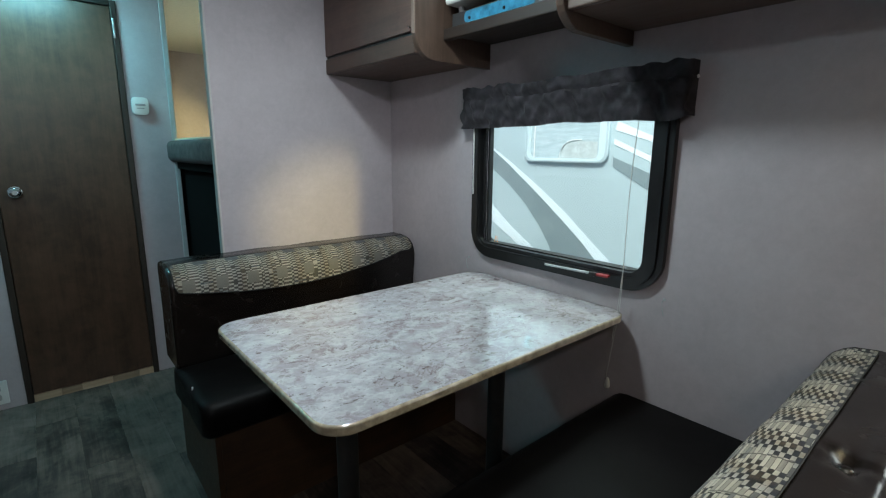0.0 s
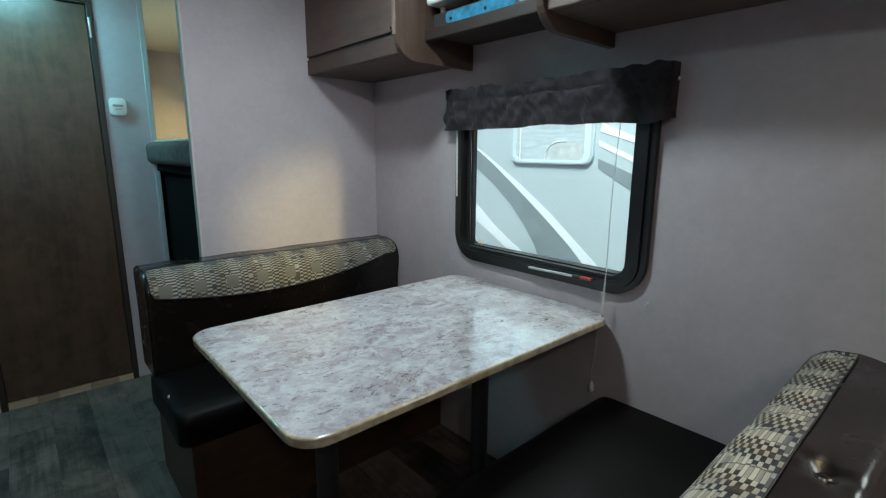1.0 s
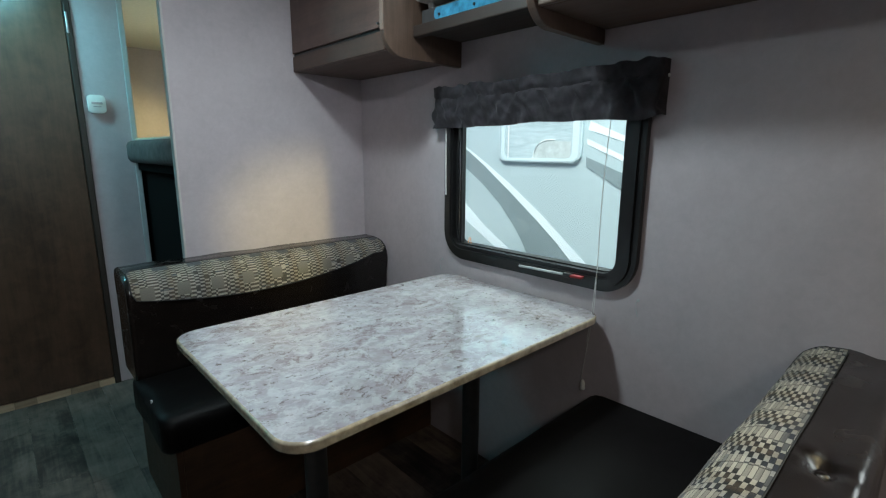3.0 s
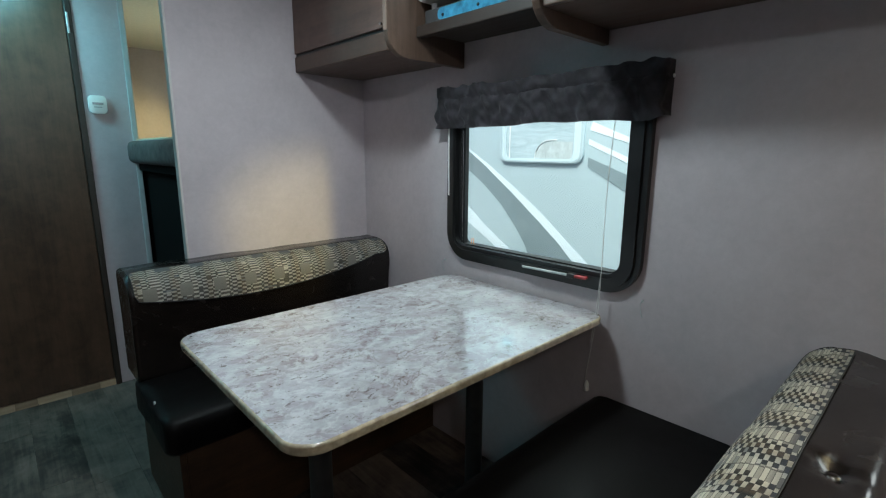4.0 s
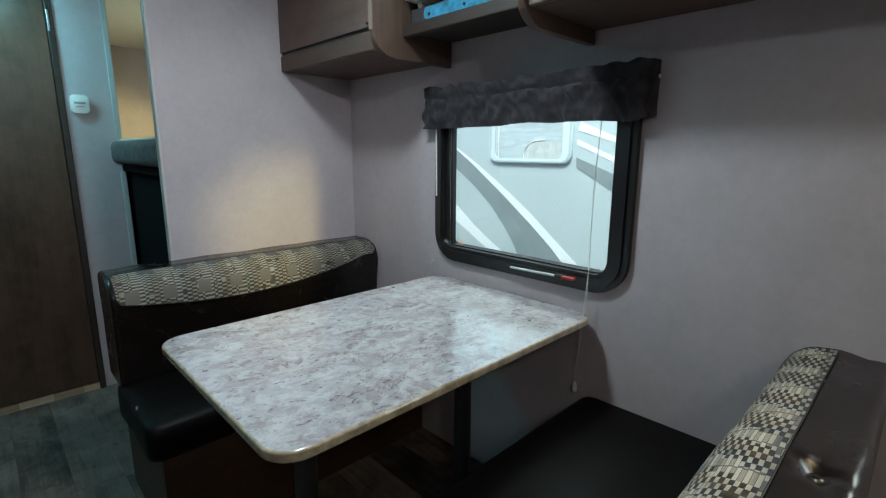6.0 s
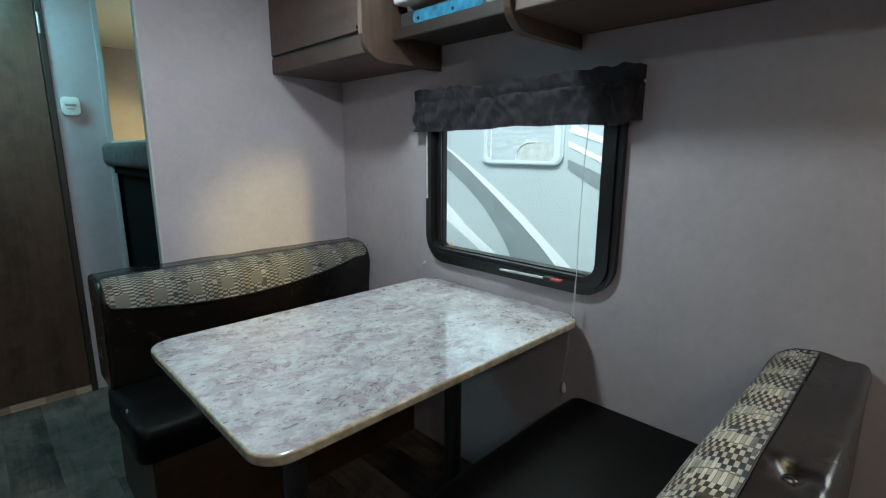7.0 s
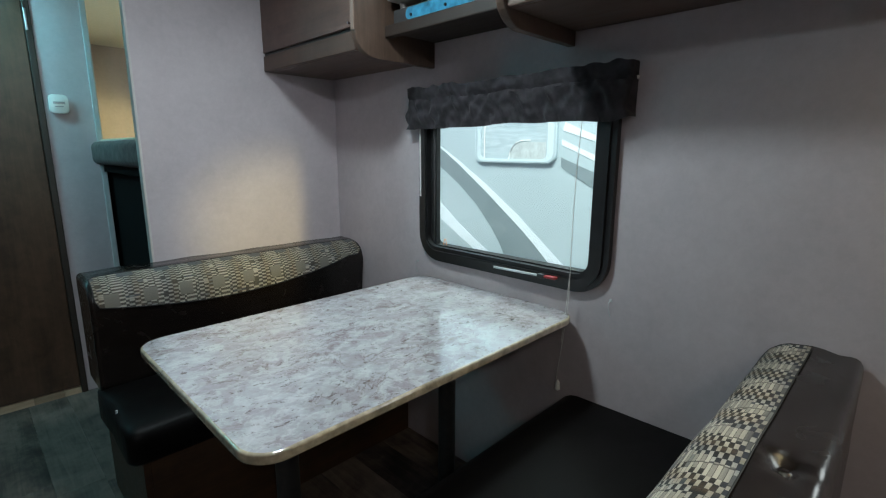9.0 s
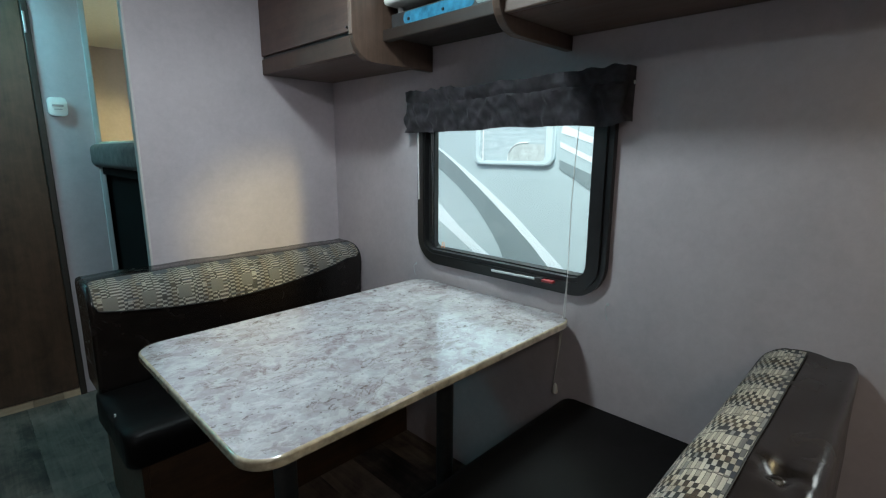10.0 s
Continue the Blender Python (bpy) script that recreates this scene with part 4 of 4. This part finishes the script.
part("arched_trim", tube([(XE - 0.0075, 1.690, 1.180), (XE - 0.0075, 1.683, 1.215), (XE - 0.0075, 1.664, 1.250), (XE - 0.0075, 1.640, 1.270), (XE - 0.0075, 1.610, 1.281), (XE - 0.0075, 1.545, 1.283)], 0.0032, 6), M_WHITE, cw, "white arched trim behind the pane", True)
part("beige_patch", prism([(1.446, 1.183), (1.446, 1.272), (1.545, 1.276), (1.610, 1.274), (1.640, 1.262), (1.662, 1.244), (1.678, 1.214), (1.683, 1.183)], "x", XE - 0.0072, XE - 0.0063), M_PATCH, cw, "mottled beige patch")
part("grey_disc", prism(round_rect(1.793, 1.862, 1.372, 1.45, 0.034), "x", XE - 0.0072, XE - 0.0063), M_DECALG, cw)


def decal(upper, lower, material, label):
    """A flat sticker between two edge lines, slightly proud of the flank."""
    part("decal", prism(upper + lower[::-1], "x", XE - 0.0022, XE - 0.0008), material, car, label)




def raised(line):
    return [(y, z + 0.030 * min(1.0, max(0.0, (2.25 - y) / 0.6))) for y, z in line]


SWOOSH = [(2.33, 1.29), (2.203, 1.218), (2.081, 1.134), (1.843, 0.954), (1.626, 0.781), (1.504, 0.683), (1.415, 0.601), (1.25, 0.43)]
SWOOSH = raised(SWOOSH)
decal(raised([(2.33, 1.30), (2.204, 1.233), (2.057, 1.142), (1.846, 1.002), (1.63, 0.846), (1.471, 0.72), (1.321, 0.603), (1.10, 0.42)]), SWOOSH, M_DECALW, "white swoosh decal")
decal([(y, z - 0.002) for y, z in SWOOSH], [(2.33, 1.17), (2.209, 1.102), (2.075, 1.017), (1.929, 0.902), (1.811, 0.774), (1.741, 0.68), (1.708, 0.616), (1.66, 0.42)], M_DECALG, "dark grey swoosh decal")
decal([(2.40, 1.02), (2.232, 0.888), (2.064, 0.762), (1.917, 0.671), (1.801, 0.607), (1.55, 0.47)], [(2.40, 0.87), (2.227, 0.774), (2.086, 0.696), (1.937, 0.614), (1.70, 0.47)], M_DECALW, "white stripe decal")
decal([(1.339, 1.372), (1.0, 1.236)], [(1.352, 1.330), (1.0, 1.221)], M_DECALW, "white stripe decal")
decal([(1.354, 1.286), (1.0, 1.137)], [(1.354, 1.258), (1.0, 1.109)], M_DECALW, "white stripe decal")
decal([(1.354, 1.193), (1.0, 1.060)], [(1.35, 1.142), (1.0, 0.95)], M_DECALG, "dark grey stripe decal")
part("sticker", tube([(XW + 0.0185, 1.284, 0.866), (XW + 0.0185, 1.279, 0.889), (XW + 0.0185, 1.273, 0.889), (XW + 0.0185, 1.268, 0.862)], 0.0014, 6), M_ORANGE, window, "small amber sticker outline on the glass")

# ---- floor planks ----
nx = 15
w = (XW - XL) / nx
random.seed(4)
for i in range(nx):
    x = XL + i * w
    y = YB + random.uniform(-0.8, 0)
    while y < YD + 0.9:
        y0, y1 = max(YB, y), min(YD + 0.9, y + 0.9)
        if y1 - y0 > 0.05:
            part("plank", box(x + 0.0003, x + w - 0.0003, y0 + 0.0003, y1 - 0.0003, -0.003, 0.0, 0.0006, 1), M_PLANK, floor)
        y += 0.9
